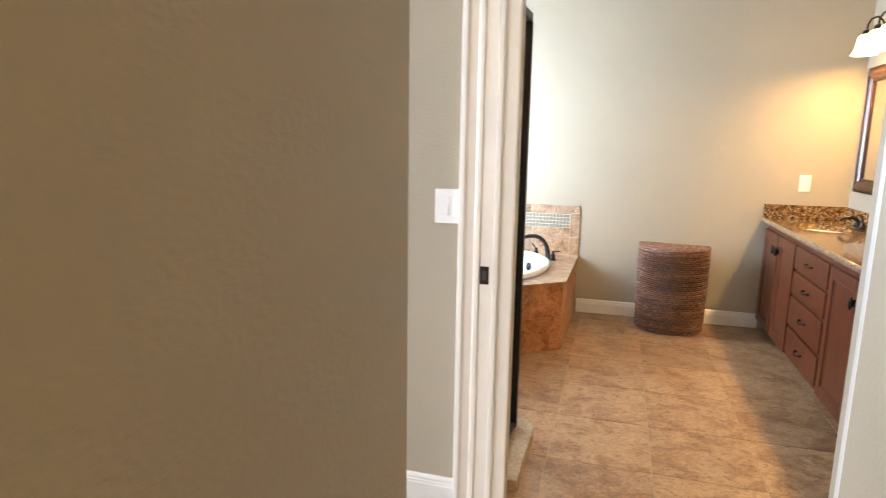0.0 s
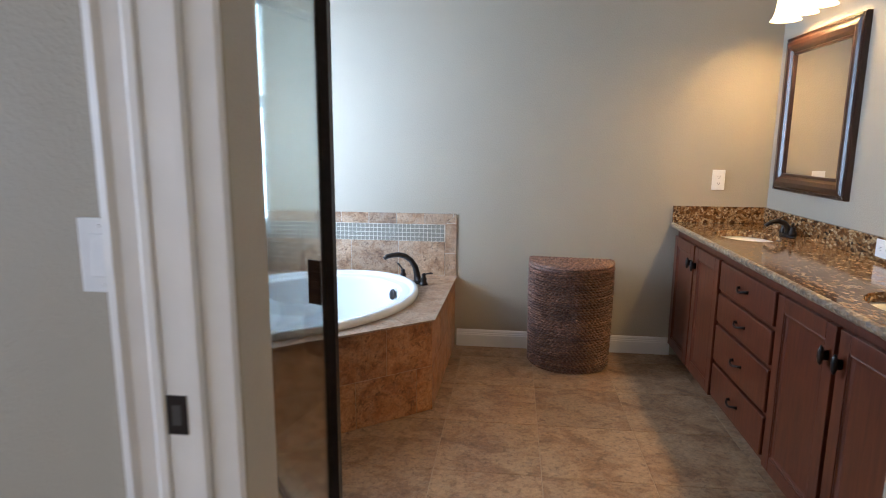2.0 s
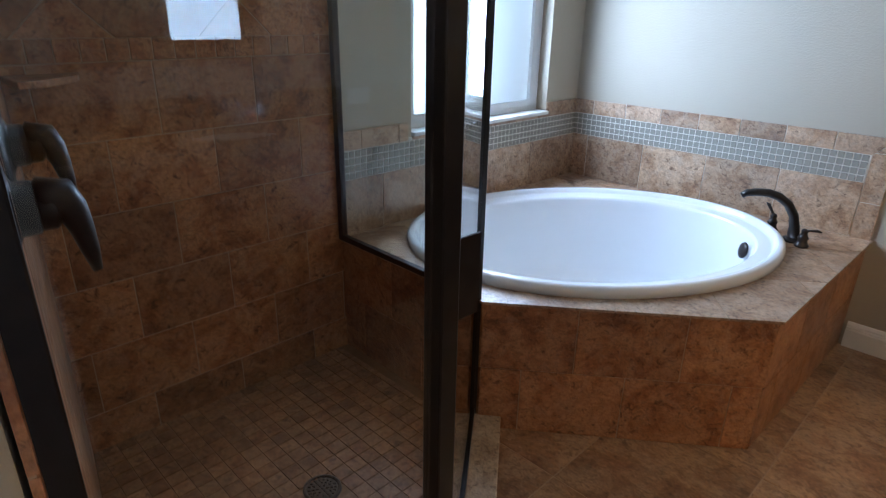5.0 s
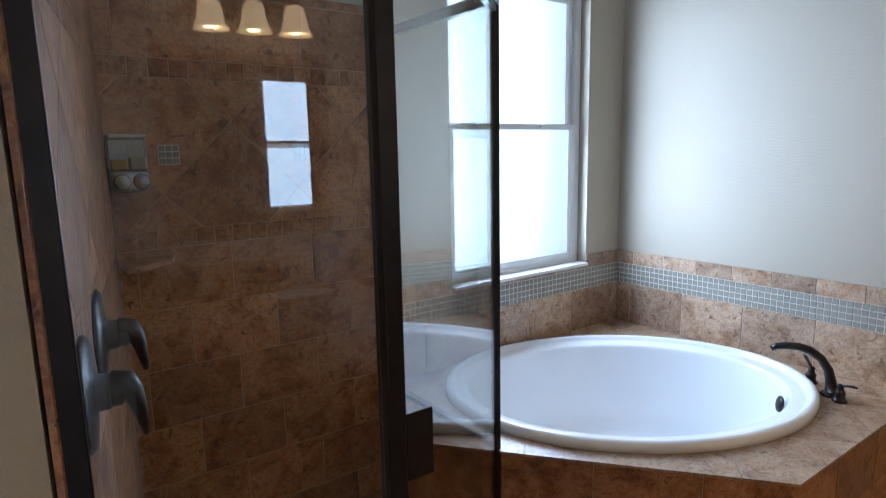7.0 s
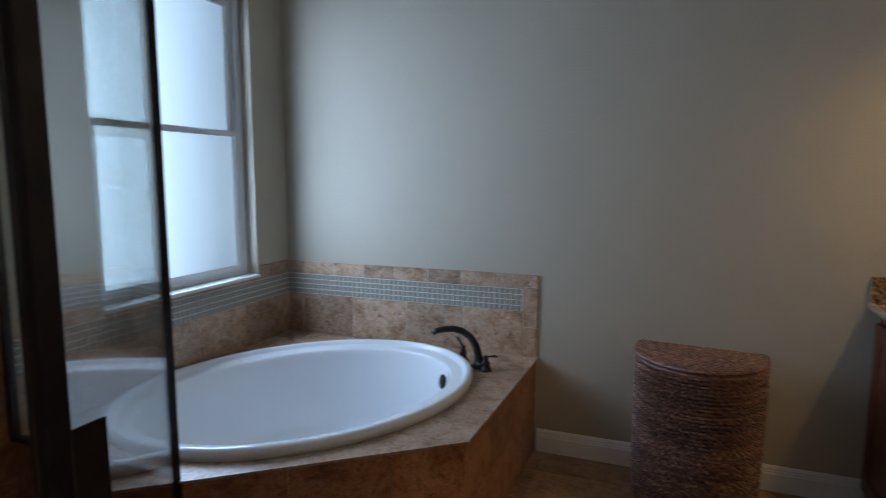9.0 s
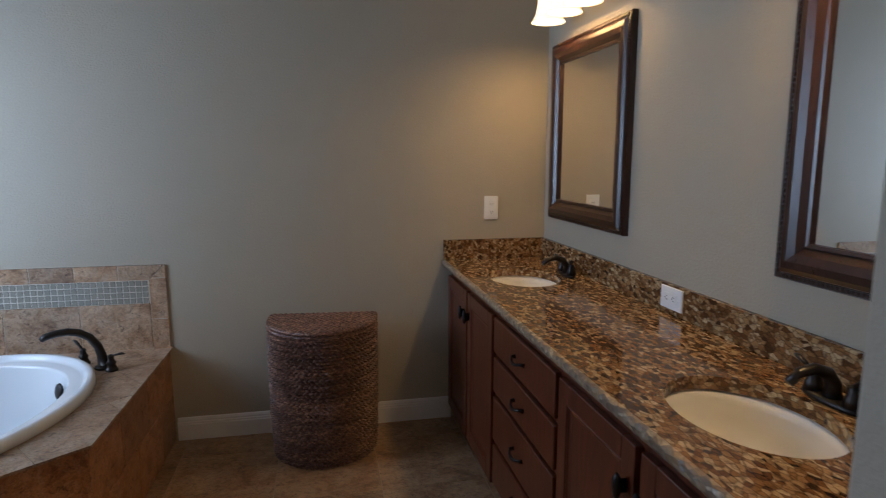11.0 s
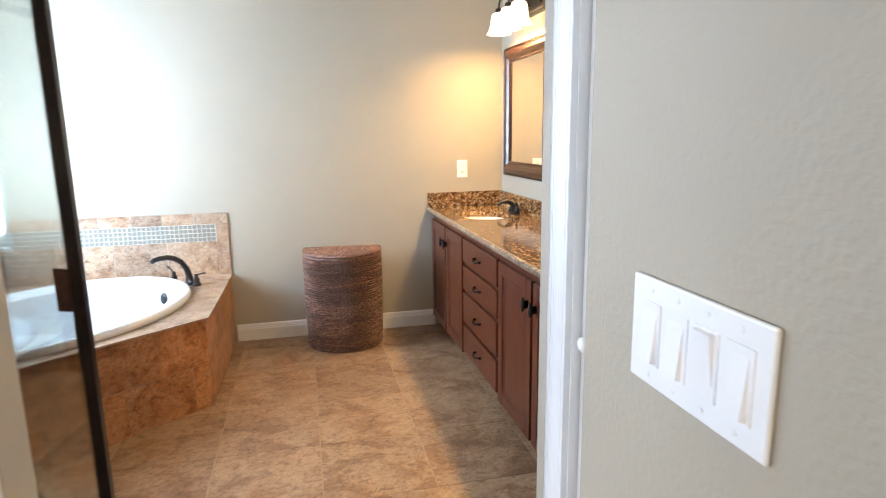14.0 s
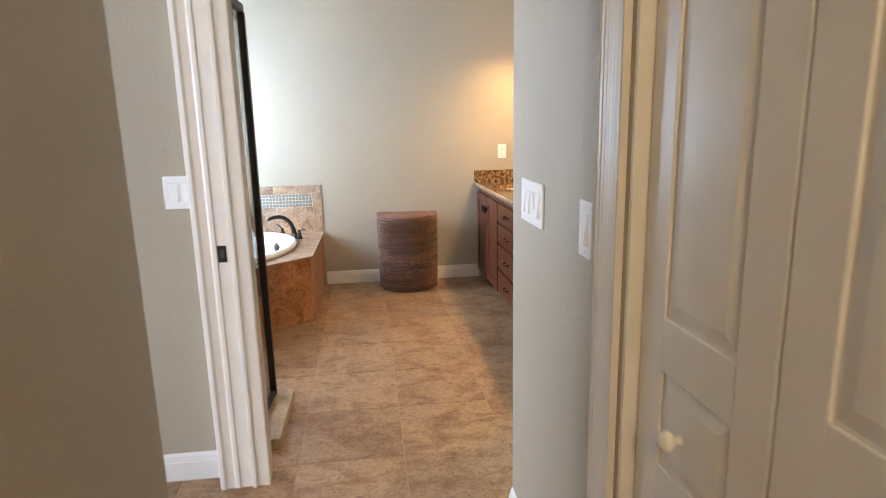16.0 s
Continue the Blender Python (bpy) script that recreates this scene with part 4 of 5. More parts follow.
W1, W2 = (0.945, Y_T + 0.019), (X_W + 0.022, 3.427)
bar(W1, W1, 0.050, HDR, 0.016, "wall_jamb")
bar(B2, B2, 0.050, HDR, 0.017)
bar(B1, B1, 0.050, HDR, 0.011)
bar(W2, W2, DECK_Z + 0.001, HDR, 0.013, "wall_jamb")
for p, q in ((W1, B2), (B2, B1), (B1, W2)):
    bar(p, q, HDR - 0.001, HDR + 0.034, 0.016, "header_rail")
bar(W1, B2, 0.051, 0.078, 0.014, "bottom_rail")
bar(B1, W2, DECK_Z + 0.001, DECK_Z + 0.022, 0.012, "bottom_rail")
pane(W1, B2, 0.078, HDR, enclosure, 0.019)
pane(B1, W2, DECK_Z + 0.022, HDR, enclosure)
# hinged door on the diagonal
ddx, ddy = (B1[0] - B2[0]) / ln, (B1[1] - B2[1]) / ln
e0 = (B2[0] + ddx * 0.015, B2[1] + ddy * 0.015)
e1 = (B1[0] - ddx * 0.013, B1[1] - ddy * 0.013)


def along(d0, d1, t0, t1, z0, z1, w=0.002):
    """A box along the door, from d0 to d1 off its free edge, t0 to t1 across it."""
    b = box(d0, d1, t0, t1, z0, z1, w)
    b.transform(Matrix.Translation((e0[0], e0[1], 0)) @ Matrix.Rotation(math.atan2(ddy, ddx), 4, "Z"))
    return b


dlen = math.hypot(e1[0] - e0[0], e1[1] - e0[1])
sdoor = part("shower_door", along(0, 0.012, -0.009, 0.009, 0.066, HDR - 0.006), DARKMETAL, enclosure, "glass shower door edged in dark bronze, closed")
b = along(0.012, dlen - 0.006, -0.010, 0.010, 0.062, 0.086)
part("door_bottom_rail", b, DARKMETAL, sdoor)
part("door_top_rail", along(0.012, dlen - 0.006, -0.010, 0.010, HDR - 0.024, HDR - 0.005), DARKMETAL, sdoor)
pane(e0, e1, 0.086, HDR - 0.024, sdoor, 0.006)
for side, curl in ((-1, 19.0), (1, 11.0)):
    h = box(0.024, 0.066, 0, 0.004, 0.905, 1.03, 0.001)
    for v in h.verts:
        v.co.y = side * (v.co.y + 0.008 + curl * (v.co.x - 0.024) ** 2)
    h.transform(Matrix.Translation((e0[0], e0[1], 0)) @ Matrix.Rotation(math.atan2(ddy, ddx), 4, "Z"))
    part("pull", h, BRONZE, sdoor, "curved dark bronze pull")

# fittings on the shower's south wall
def wall_y(x):
    """The tiled south wall's face at x."""
    return 2.2035 + (1.0 - x) * (SW_Y - 2.195) / (1.0 - X_W)


def valve(x, z):
    v = thing("shower_valve", "bronze shower valve with round plate and lever", "shower valve", at=(x, wall_y(x), z), rz=-10.6)
    part("plate", lathe([(0.092, 0), (0.094, 0.004), (0.088, 0.010), (0.040, 0.014), (0.030, 0.018), (0.029, 0.034), (0.025, 0.038)], 40, m=pose(0, 0, 0, -90, 0, 0)), BRONZE, v, smooth=True)
    part("hub", lathe([(0.024, 0.034), (0.026, 0.038), (0.026, 0.050), (0.020, 0.056)], 24, m=pose(0, 0, 0, -90, 0, 0)), BRONZE, v, smooth=True)
    part("lever", tube([(0, 0.040, 0.004), (0, 0.047, 0.013), (0, 0.057, 0.011), (0, 0.066, -0.006), (0, 0.072, -0.030), (0, 0.076, -0.058), (0, 0.079, -0.082)], [0.024, 0.026, 0.025, 0.021, 0.016, 0.012, 0.007], 16, 0.8), BRONZE, v, smooth=True)


valve(0.72, 1.110)
valve(0.44, 1.125)
disp = thing("soap_dispenser", "wall soap dispenser with clear tanks and satin chrome buttons", "soap dispenser", at=(X_W + 0.0085, 2.512, 1.372), rz=-90)
part("back", box(-0.052, 0.052, 0, 0.010, 0.02, 0.165, 0.003), CHROME, disp)
base_b = box(-0.053, 0.053, 0.0, 0.070, 0, 0.058, 0.014, 4)
for v in base_b.verts:
    v.co.y += 0.010 * (1 - (v.co.x / 0.053) ** 2) if v.co.y > 0.03 else 0
    v.co.z -= 0.010 * (1 - (v.co.x / 0.053) ** 2) if v.co.z < 0.02 else 0
part("base", base_b, CHROME, disp, "curved satin chrome base", smooth=True)
part("lid", box(-0.053, 0.053, 0.0, 0.072, 0.158, 0.170, 0.005), CHROME, disp)
for x, full in ((-0.0265, 0.100), (0.0265, 0.094)):
    tk = part("tank", box(x - 0.0255, x + 0.0255, 0.011, 0.060, 0.059, 0.1575, 0.006), TANK, disp, "clear plastic tank")
    part("soap", box(x - 0.022, x + 0.022, 0.015, 0.056, 0.062, full, 0.004), AMBER if x > 0 else CREAM_SOAP, tk)
    bt = part("button", lathe([(0.021, 0), (0.021, 0.010), (0.018, 0.014), (0.016, 0.014), (0.015, 0.020), (0.002, 0.021)], 24, m=pose(x, 0.076, 0.026, -90, 0, 0)), CHROME, disp, smooth=True)
    part("bezel", lathe([(0.024, 0), (0.024, 0.004), (0.021, 0.005)], 24, m=pose(x, 0.074, 0.026, -90, 0, 0)), SLOT, bt)
shelf = thing("corner_shelf", "small stone corner shelf in the shower", "shelf", at=(X_W + 0.009, SW_Y + 0.010, 1.13))
part("slab", prism([(0, 0), (0.17, 0), (0.15, 0.06), (0.06, 0.15), (0, 0.17)], 0, 0.018, 0.003), WALL_TILE, shelf)
head = thing("wall_shower", "dark bronze shower head on a bent arm", "shower", at=(0.30, wall_y(0.30), 2.10))
part("arm", tube([(0, 0.001, 0), (0, 0.06, 0.005), (0, 0.12, -0.005), (0, 0.17, -0.04)], 0.010, 12), BRONZE, head, smooth=True)
part("flange", lathe([(0.030, 0), (0.030, 0.004), (0.014, 0.012)], 22, m=pose(0, 0.001, 0, -90, 0, 0)), BRONZE, head, smooth=True)
part("head", lathe([(0.012, 0.03), (0.020, 0.02), (0.050, -0.015), (0.054, -0.025), (0.050, -0.030)], 28, m=Matrix.Translation((0, 0.185, -0.065)) @ Matrix.Rotation(radians(38), 4, "X")), BRONZE, head, smooth=True)

# ---- vanity ----
V_TOP, V_FRONT = 0.87, 2.468
VS = 2.331
SINKS = (4.468, 3.03)


def cabinet_door(parent, y0, y1, z0, z1, knob_side):
    """A door with a raised frame, a recessed flat panel and an oval knob; its face looks to -x."""
    x = V_FRONT
    st = 0.058
    b = box(x, x + 0.020, y0, y0 + st, z0, z1, 0.003)
    box(x, x + 0.020, y1 - st, y1, z0, z1, 0.003, bm=b)
    box(x, x + 0.020, y0 + st, y1 - st, z0, z0 + st, 0.003, bm=b)
    box(x, x + 0.020, y0 + st, y1 - st, z1 - st, z1, 0.003, bm=b)
    dr_ = part("door", b, CHERRY, parent)
    p = bmesh.new()
    rings = []
    for ins, dx in ((0.0, 0.004), (0.006, 0.002), (0.010, 0.007), (0.022, 0.010)):
        rings.append([p.verts.new((x + dx, yy, zz)) for yy, zz in ((y0 + st + ins, z0 + st + ins), (y1 - st - ins, z0 + st + ins), (y1 - st - ins, z1 - st - ins), (y0 + st + ins, z1 - st - ins))])
    for lo, hi in zip(rings, rings[1:]):
        for k in range(4):
            p.faces.new((lo[k], lo[(k + 1) % 4], hi[(k + 1) % 4], hi[k]))
    p.faces.new(rings[-1])
    part("panel", p, CHERRY, dr_)
    ky = y0 + 0.030 if knob_side < 0 else y1 - 0.030
    kn = lathe([(0.007, 0), (0.007, 0.014), (0.012, 0.018), (0.0135, 0.023), (0.010, 0.029), (0.003, 0.031)], 18, 2.5, 1.0, m=pose(x - 0.0005, ky, z1 - 0.105, 0, -90, 0))
    part("knob", kn, BRONZE, dr_, "dark bronze oval knob", smooth=True)


def cabinet_body(parent, y0, y1):
    b = box(V_FRONT + 0.021, X_E - 0.002, y0, y1, 0.085, 0.62)
    box(V_FRONT + 0.021, V_FRONT + 0.040, y0, y1, 0.62, V_TOP - 0.036, bm=b)
    part("body", b, CHERRY, parent)
    part("toe_kick", box(V_FRONT + 0.085, X_E - 0.01, y0 + 0.001, y1 - 0.001, 0.0, 0.085), CHERRY, parent)


def sink_cabinet(y0, y1):
    c = thing("vanity_cabinet", "cherry-stained vanity cabinet with two panelled doors", "cabinet", "vanity cabinets")
    cabinet_body(c, y0, y1)
    mid = (y0 + y1) / 2
    cabinet_door(c, y0 + 0.012, mid - 0.012, 0.085, 0.79, 1)
    cabinet_door(c, mid + 0.012, y1 - 0.012, 0.085, 0.79, -1)


def drawer_unit(y0, y1):
    c = thing("drawer_cabinet", "cherry-stained vanity cabinet with four drawers", "cabinet", "vanity cabinets")
    cabinet_body(c, y0, y1)
    z = 0.79
    for h in (0.150, 0.150, 0.190, 0.175):
        b = box(V_FRONT, V_FRONT + 0.020, y0 + 0.014, y1 - 0.014, z - h + 0.010, z, 0.006, 3)
        d_ = part("drawer_front", b, CHERRY, c)
        m_ = (y0 + y1) / 2
        zc = z - h / 2 + 0.005
        pl = [(V_FRONT, m_ - 0.048, zc), (V_FRONT - 0.014, m_ - 0.044, zc + 0.002), (V_FRONT - 0.022, m_ - 0.022, zc - 0.006), (V_FRONT - 0.024, m_, zc - 0.009), (V_FRONT - 0.022, m_ + 0.022, zc - 0.006), (V_FRONT - 0.014, m_ + 0.044, zc + 0.002), (V_FRONT, m_ + 0.048, zc)]
        part("pull", tube(pl, [0.008, 0.0045, 0.0050, 0.0060, 0.0050, 0.0045, 0.008], 10), BRONZE, d_, "bowed dark bronze pull", smooth=True)
        z -= h + 0.009


sink_cabinet(4.150, 4.985)
drawer_unit(3.505, 4.149)
sink_cabinet(2.625, 3.504)
fill = thing("vanity_filler", "narrow cherry-stained filler panel at the vanity's end", "cabinet")
part("panel", box(V_FRONT + 0.010, X_E - 0.002, VS, 2.624, 0.085, V_TOP - 0.036, 0.002), CHERRY, fill)
part("toe_kick", box(V_FRONT + 0.085, X_E - 0.01, VS, 2.624, 0, 0.085), CHERRY, fill)

counter = thing("countertop", "polished brown and gold granite countertop with two sinks", "countertop")
XF = 2.452
z0, z1 = V_TOP - 0.034, V_TOP
SA, SB = 0.155, 0.205
b = ring_sheet([(XF, 4.15), (X_E - 0.001, 4.15), (X_E - 0.001, Y_N - 0.001), (XF, Y_N - 0.001)], 2.700, SINKS[0], SA, SB, 0, z0, z1, 64)
ring_sheet([(XF, 2.75), (X_E - 0.001, 2.75), (X_E - 0.001, 3.45), (XF, 3.45)], 2.700, SINKS[1], SA, SB, 0, z0, z1, 64, bm=b)
box(XF, X_E - 0.001, 3.45, 4.15, z0, z1, bm=b)
box(XF, X_E - 0.001, VS, 2.75, z0, z1, bm=b)
part("slab", b, GRANITE, counter)


def front_edge():
    """A rounded, slightly chipped front edge."""
    b = bmesh.new()
    n, s = 220, 8
    rings = []
    for k in range(n + 1):
        y = VS + (Y_N - 0.002 - VS) * k / n
        ring = []
        for i in range(s + 1):
            a = math.pi / 2 + math.pi * i / s
            r = 0.017 + 0.0030 * noise.noise((y * 55, i * 0.9, 0))
            ring.append(b.verts.new((XF + 0.75 * r * math.cos(a), y, (z0 + z1) / 2 + (0.017 if i in (0, s) else r) * math.sin(a))))
        rings.append(ring)
    for lo, hi in zip(rings, rings[1:]):
        for i in range(s):
            b.faces.new((lo[i], lo[i + 1], hi[i + 1], hi[i]))
    return b


part("front_edge", front_edge(), ROUGH_LIT_GRANITE, counter, "rounded chipped granite edge, paled by painted window light", smooth=True)
part("backsplash", box(X_E - 0.021, X_E - 0.001, VS, Y_N - 0.022, V_TOP + 0.0005, 0.972, 0.002), GRANITE, counter)
part("side_splash", box(XF - 0.006, X_E - 0.001, Y_N - 0.021, Y_N - 0.001, V_TOP + 0.0005, 0.972, 0.002), GRANITE, counter)


def sink(y):
    s = thing("sink", "white oval undermount sink in granite counter", "sink", "vanity sinks", at=(2.700, y, V_TOP - 0.034))
    prof = [(1.06, 0.0), (1.06, -0.006), (0.99, -0.006), (0.985, -0.03), (0.93, -0.075), (0.78, -0.115), (0.5, -0.135), (0.12, -0.142)]
    b = bmesh.new()
    rings = []
    for r, z in prof:
        rings.append([b.verts.new((SA * r * math.cos(2 * math.pi * k / 56), SB * r * math.sin(2 * math.pi * k / 56), z)) for k in range(56)])
    for lo, hi in zip(rings, rings[1:]):
        for k in range(56):
            b.faces.new((lo[k], lo[(k + 1) % 56], hi[(k + 1) % 56], hi[k]))
    b.faces.new(rings[-1])
    part("bowl", b, CERAMIC, s, smooth=True)
    part("drain", lathe([(0.022, -0.142), (0.022, -0.138), (0.010, -0.136)], 20), BRONZE, s, "dark bronze drain", smooth=True)


def faucet(y):
    f = thing("sink_faucet", "dark bronze centerset sink faucet with two levers", "faucet", "sink faucets", at=(2.905, y, V_TOP))
    part("base", lathe([(0.026, 0), (0.027, 0.008), (0.022, 0.014)], 28, 1.0, 3.0), BRONZE, f, smooth=True)
    part("spout", tube([(0.0, 0, 0.010), (-0.002, 0, 0.045), (-0.020, 0, 0.070), (-0.055, 0, 0.082), (-0.090, 0, 0.075), (-0.115, 0, 0.055)], [0.021, 0.017, 0.016, 0.014, 0.012, 0.011], 16, 0.9), BRONZE, f, smooth=True)
    for t in (-1, 1):
        h = part("handle", lathe([(0.022, 0.012), (0.019, 0.030), (0.013, 0.042), (0.015, 0.052), (0.006, 0.060)], 18, m=Matrix.Translation((0, t * 0.052, 0))), BRONZE, f, smooth=True)
        part("lever", tube([(0, t * 0.052, 0.052), (-0.010, t * 0.066, 0.066), (-0.016, t * 0.085, 0.080), (-0.018, t * 0.094, 0.082)], [0.007, 0.007, 0.008, 0.004], 12, 0.7), BRONZE, h, smooth=True)


for y in SINKS:
    sink(y)
    faucet(y)

o = plate("wall_outlet", pose(X_E - 0.0215, 3.755, 0.928, 0, 0, -90) @ pose(0, 0, 0, 0, 90, 0), 1, "white outlet plate set sideways on the granite backsplash", True)


def wall_mirror(y0, y1, z_0=1.092, z_1=1.938):
    m_ = thing("wall_mirror", "wall mirror in a glossy espresso frame with beaded edge", "mirror", "vanity mirrors", at=(X_E, (y0 + y1) / 2, z_0))
    hw, hh = (y1 - y0) / 2, z_1 - z_0
    prof = [(0.0, 0.0), (0.0, 0.022), (0.004, 0.028), (0.018, 0.026), (0.020, 0.030), (0.032, 0.038), (0.050, 0.040), (0.070, 0.033), (0.086, 0.020), (0.090, 0.024), (0.098, 0.022), (0.100, 0.010)]
    b = bmesh.new()
    rings = []
    for ins, out in prof:
        rings.append([b.verts.new((-out, yy, zz)) for yy, zz in ((-hw + ins, ins), (hw - ins, ins), (hw - ins, hh - ins), (-hw + ins, hh - ins))])
    for lo, hi in zip(rings, rings[1:]):
        for k in range(4):
            b.faces.new((lo[k], lo[(k + 1) % 4], hi[(k + 1) % 4], hi[k]))
    fr = part("frame", b, ESPRESSO, m_)
    beads = bmesh.new()
    n = int((hh - 0.03) / 0.0135)
    for k in range(n):
        z = 0.016 + 0.0135 * k
        for s_ in (-1, 1):
            box(-0.0305, -0.024, s_ * (hw - 0.011) - 0.0045, s_ * (hw - 0.011) + 0.0045, z, z + 0.0085, bm=beads)
    nb = int((2 * hw - 0.04) / 0.0135)
    for k in range(nb):
        y = -hw + 0.022 + 0.0135 * k
        for z in (0.011, hh - 0.011):
            box(-0.0305, -0.024, y, y + 0.0085, z - 0.0045, z + 0.0045, bm=beads)
    part("beading", beads, ESPRESSO, fr)
    part("glass", box(-0.012, -0.004, -hw + 0.098, hw - 0.098, 0.098, hh - 0.098), MIRROR, m_, "silvered mirror glass")


wall_mirror(4.108, 4.882)
wall_mirror(2.535, 3.309)


def vanity_light(ys):
    yc = sum(ys) / 3
    l = thing("vanity_light", "bronze three-lamp vanity light with frosted bell shades, lit", "wall lamp", "vanity lights", at=(X_E, yc, 2.13))
    rings = [(0.26, 0.062, 0.0), (0.26, 0.062, 0.006), (0.252, 0.056, 0.010), (0.246, 0.050, 0.010), (0.240, 0.045, 0.016), (0.225, 0.034, 0.018)]
    b = bmesh.new()
    vs = []
    for hy, hz, out in rings:
        c = min(hy, hz) * 0.75
        vs.append([b.verts.new((-out, yy, zz)) for yy, zz in ((-hy + c, -hz), (hy - c, -hz), (hy, -hz + c), (hy, hz - c), (hy - c, hz), (-hy + c, hz), (-hy, hz - c), (-hy, -hz + c))])
    for lo, hi in zip(vs, vs[1:]):
        for k in range(8):
            b.faces.new((lo[k], lo[(k + 1) % 8], hi[(k + 1) % 8], hi[k]))
    b.faces.new(vs[-1])
    part("back_plate", b, BRONZE, l)
    for y in ys:
        dy = y - yc
        a = part("arm", tube([(-0.016, dy, -0.01), (-0.045, dy, 0.03), (-0.070, dy, 0.075), (-0.100, dy, 0.098), (-0.132, dy, 0.085), (-0.148, dy, 0.05), (-0.15, dy, 0.012)], 0.0065, 12), BRONZE, l, smooth=True)
        part("socket", lathe([(0.010, 0.02), (0.022, 0.012), (0.026, -0.010), (0.024, -0.016)], 20, m=Matrix.Translation((-0.15, dy, 0))), BRONZE, a, smooth=True)
        prof = [(0.026, -0.012), (0.039, -0.019), (0.046, -0.036), (0.050, -0.070), (0.055, -0.100), (0.065, -0.124), (0.076, -0.138), (0.073, -0.138), (0.062, -0.123), (0.052, -0.100), (0.047, -0.070), (0.043, -0.038), (0.036, -0.022), (0.023, -0.014)]
        sh = part("shade", lathe(prof, 36, m=Matrix.Translation((-0.15, dy, 0)), closed=True), SHADE, a, "frosted glass bell shade", smooth=True)


vanity_light(LAMPS_Y[:3])
vanity_light(LAMPS_Y[3:])

# ---- laundry basket ----


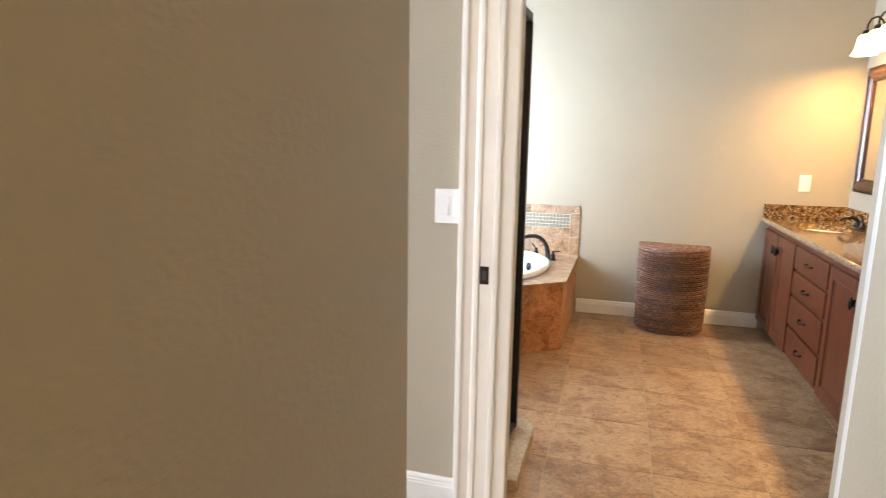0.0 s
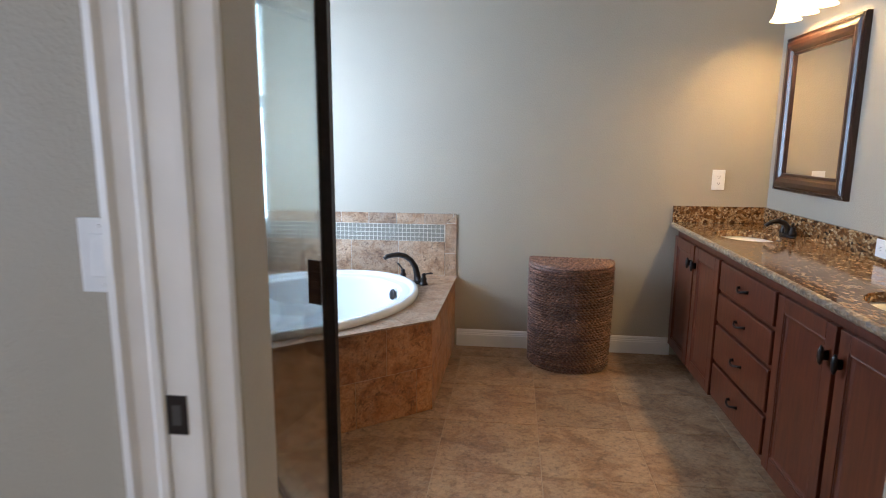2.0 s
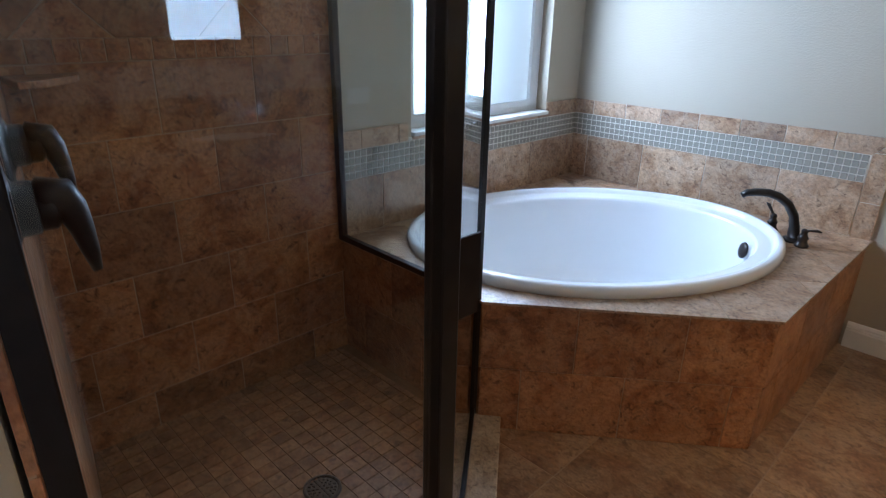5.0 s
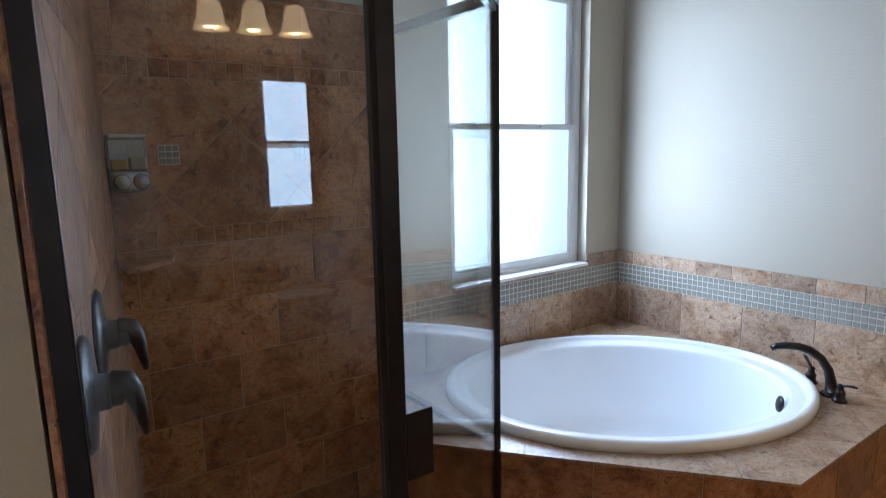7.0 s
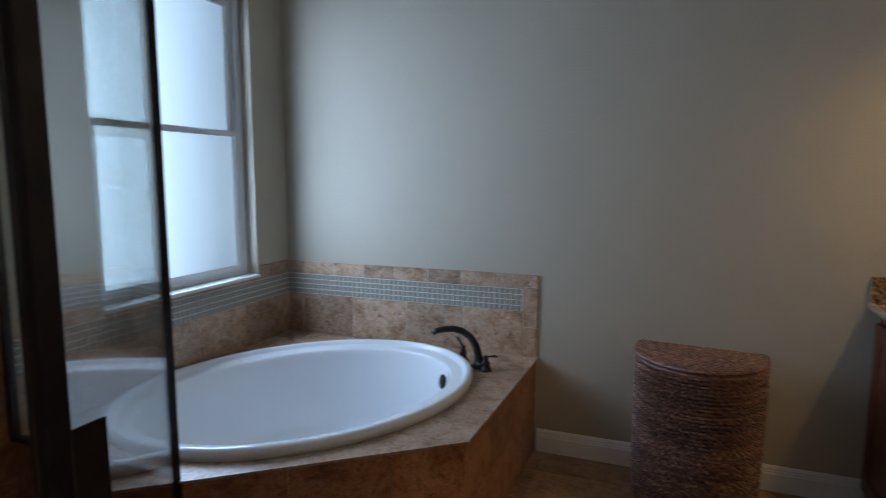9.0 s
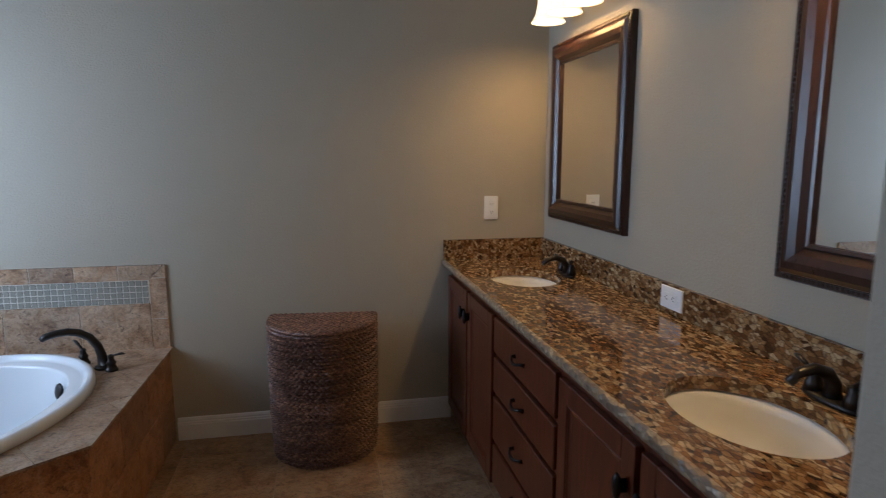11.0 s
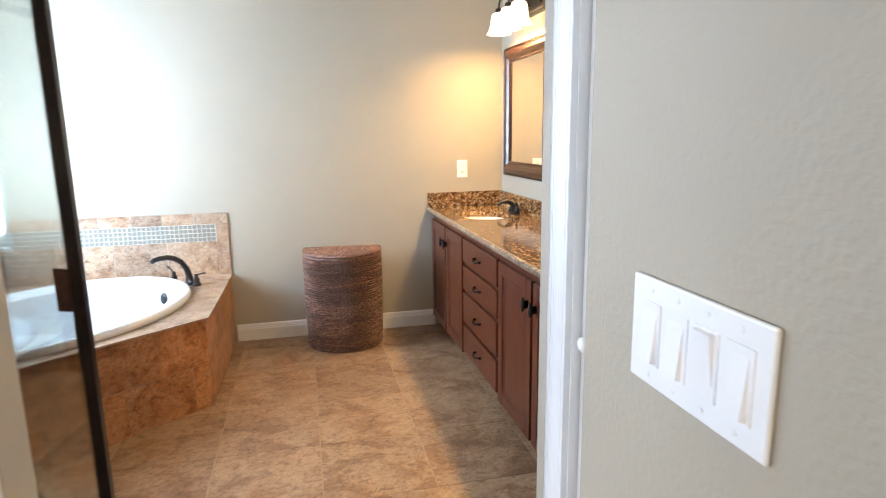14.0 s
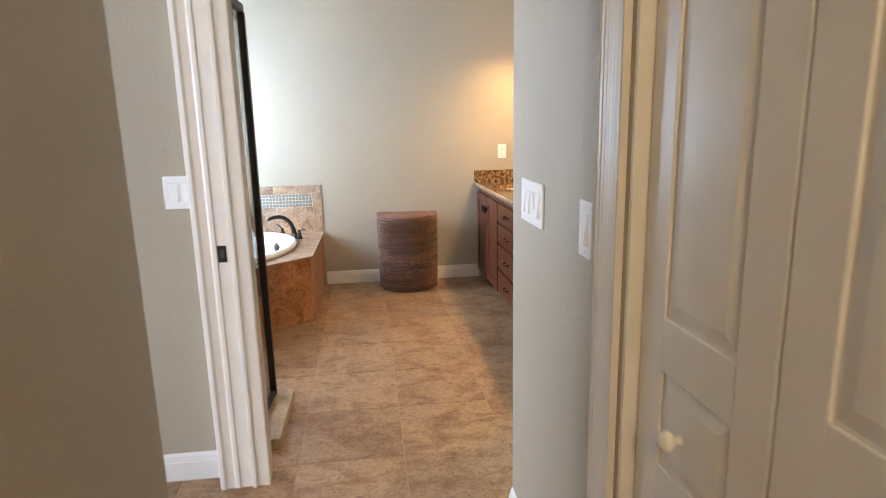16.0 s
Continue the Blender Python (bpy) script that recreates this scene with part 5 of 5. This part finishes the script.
def basket():
    k = thing("laundry_basket", "brown woven wicker half-round laundry basket with lid", "laundry basket", at=(1.828, 4.895, 0.0), rz=-5)
    hw, dep, ht = 0.246, 0.335, 0.615

    def outline(n, grow=0.0, squash=1.0):
        """D-shaped plan with rounded back corners, from the back right round the front."""
        pts = []
        w, d = hw + grow, (dep + grow) * squash
        for i in range(n):
            a = math.pi * i / (n - 1)
            pts.append((w * math.cos(a), -0.06 - (d - 0.06) * math.sin(a) ** 0.9))
        return pts

    def resample(pts, step):
        closed = pts + [(pts[-1][0], -0.004), (pts[0][0], -0.004), pts[0]]
        out = []
        for p, q in zip(closed, closed[1:]):
            l = math.hypot(q[0] - p[0], q[1] - p[1])
            m_ = max(1, round(l / step))
            out += [(p[0] + (q[0] - p[0]) * t / m_, p[1] + (q[1] - p[1]) * t / m_) for t in range(m_)]
        return out

    ring = resample(outline(60), 0.0036)
    n = len(ring)
    cum = [0.0]
    for p, q in zip(ring, ring[1:] + ring[:1]):
        cum.append(cum[-1] + math.hypot(q[0] - p[0], q[1] - p[1]))
    total = cum[-1]
    stakes = 2 * round(total / 0.046)
    rows = 40
    per = 6
    cx, cy = 0.0, -dep * 0.45
    b = bmesh.new()
    grid = []
    for j in range(rows * per + 1):
        z = ht * j / (rows * per)
        row = []
        taper = 0.965 + 0.035 * j / (rows * per) + 0.012 * math.sin(math.pi * j / (rows * per))
        for i, (x, y) in enumerate(ring):
            s = cum[i] / total * stakes
            r = j // per
            f = (j % per) / per
            lean = 0.55 * (f - 0.5) * (1 if r % 2 else -1)
            wave = abs(math.cos(math.pi * (s + 0.5 * r + lean)))
            bulge = math.sin(math.pi * f) ** 0.5 * (0.10 + 0.90 * wave ** 0.8) if f else 0.0
            amp = 0.0185 * (1 + 0.4 * noise.noise((s * 0.9, r * 1.7, 3)))
            o = amp * bulge - 0.002 + 0.003 * noise.noise((x * 8, y * 8, z * 7))
            dx, dy = x - cx, y - cy
            l = math.hypot(dx, dy)
            back = 1.0 if y < -0.01 else 0.15
            row.append(b.verts.new((cx + (x - cx) * taper + dx / l * o * back, min(-0.001, cy + (y - cy) * taper + dy / l * o * back), z)))
        grid.append(row)
    for lo, hi in zip(grid, grid[1:]):
        for i in range(n):
            b.faces.new((lo[i], lo[(i + 1) % n], hi[(i + 1) % n], hi[i]))
    b.faces.new(grid[0])
    part("body", b, WICKER, k)
    # lid: woven top with a wrapped rim
    lid_ring = resample(outline(60, 0.006), 0.0045)
    b = bmesh.new()
    steps = 60
    lay_ = []
    for j in range(steps + 1):
        t = 1 - j / steps * 0.97
        row = []
        for x, y in lid_ring:
            px, py = cx + (x - cx) * t, cy + (y - cy) * t
            wv = 0.0055 * abs(math.sin(math.pi * (px / 0.026 + 0.5 * math.floor(py / 0.019)))) * abs(math.sin(math.pi * py / 0.019)) ** 0.5
            row.append(b.verts.new((px, py, ht + 0.026 + wv + 0.006 * (1 - t))))
        lay_.append(row)
    m_ = len(lid_ring)
    skirt = [b.verts.new((x, y, ht + 0.002)) for x, y in lid_ring]
    for lo, hi in zip([skirt] + lay_, lay_):
        for i in range(m_):
            b.faces.new((lo[i], lo[(i + 1) % m_], hi[(i + 1) % m_], hi[i]))
    b.faces.new(lay_[-1])
    lid = part("lid", b, WICKER, k, "woven wicker lid")
    for zz, rr in ((ht + 0.018, 0.0085), (ht + 0.001, 0.0065)):
        pts = [(x, min(y, -0.008), zz) for x, y in lid_ring]
        pts.append(pts[0])
        radii = [rr * (1 + 0.16 * math.sin(i * 1.9)) for i in range(len(pts))]
        part("wrapped_rim", tube(pts, radii, 8), WICKER, lid)


basket()

# ---- floor tiles ----


def hidden(p):
    x, y = p.x, p.y
    if x > 2.80 and y > 2.4:
        return True
    if y > 4.2 and x < 0.8:
        return True
    if x < 0.45 and 2.4 < y < 3.1 or x < -0.4 and y > 2.05:
        return True
    return x > 2.2 and y < 1.5


lay(floor_ob, "tile", FLOOR_TILE, (0, 0, -0.0085), (1, 0, 0), (0, 1, 0), [(-1.10, -1.0), (3.0, -1.0), (3.0, 5.0), (-1.10, 5.0)], 0.450, 0.456, gap=0.003, thick=0.0085, start=(1.150 - 0.45 * 4, 2.520 - 0.456 * 8), skip=hidden)
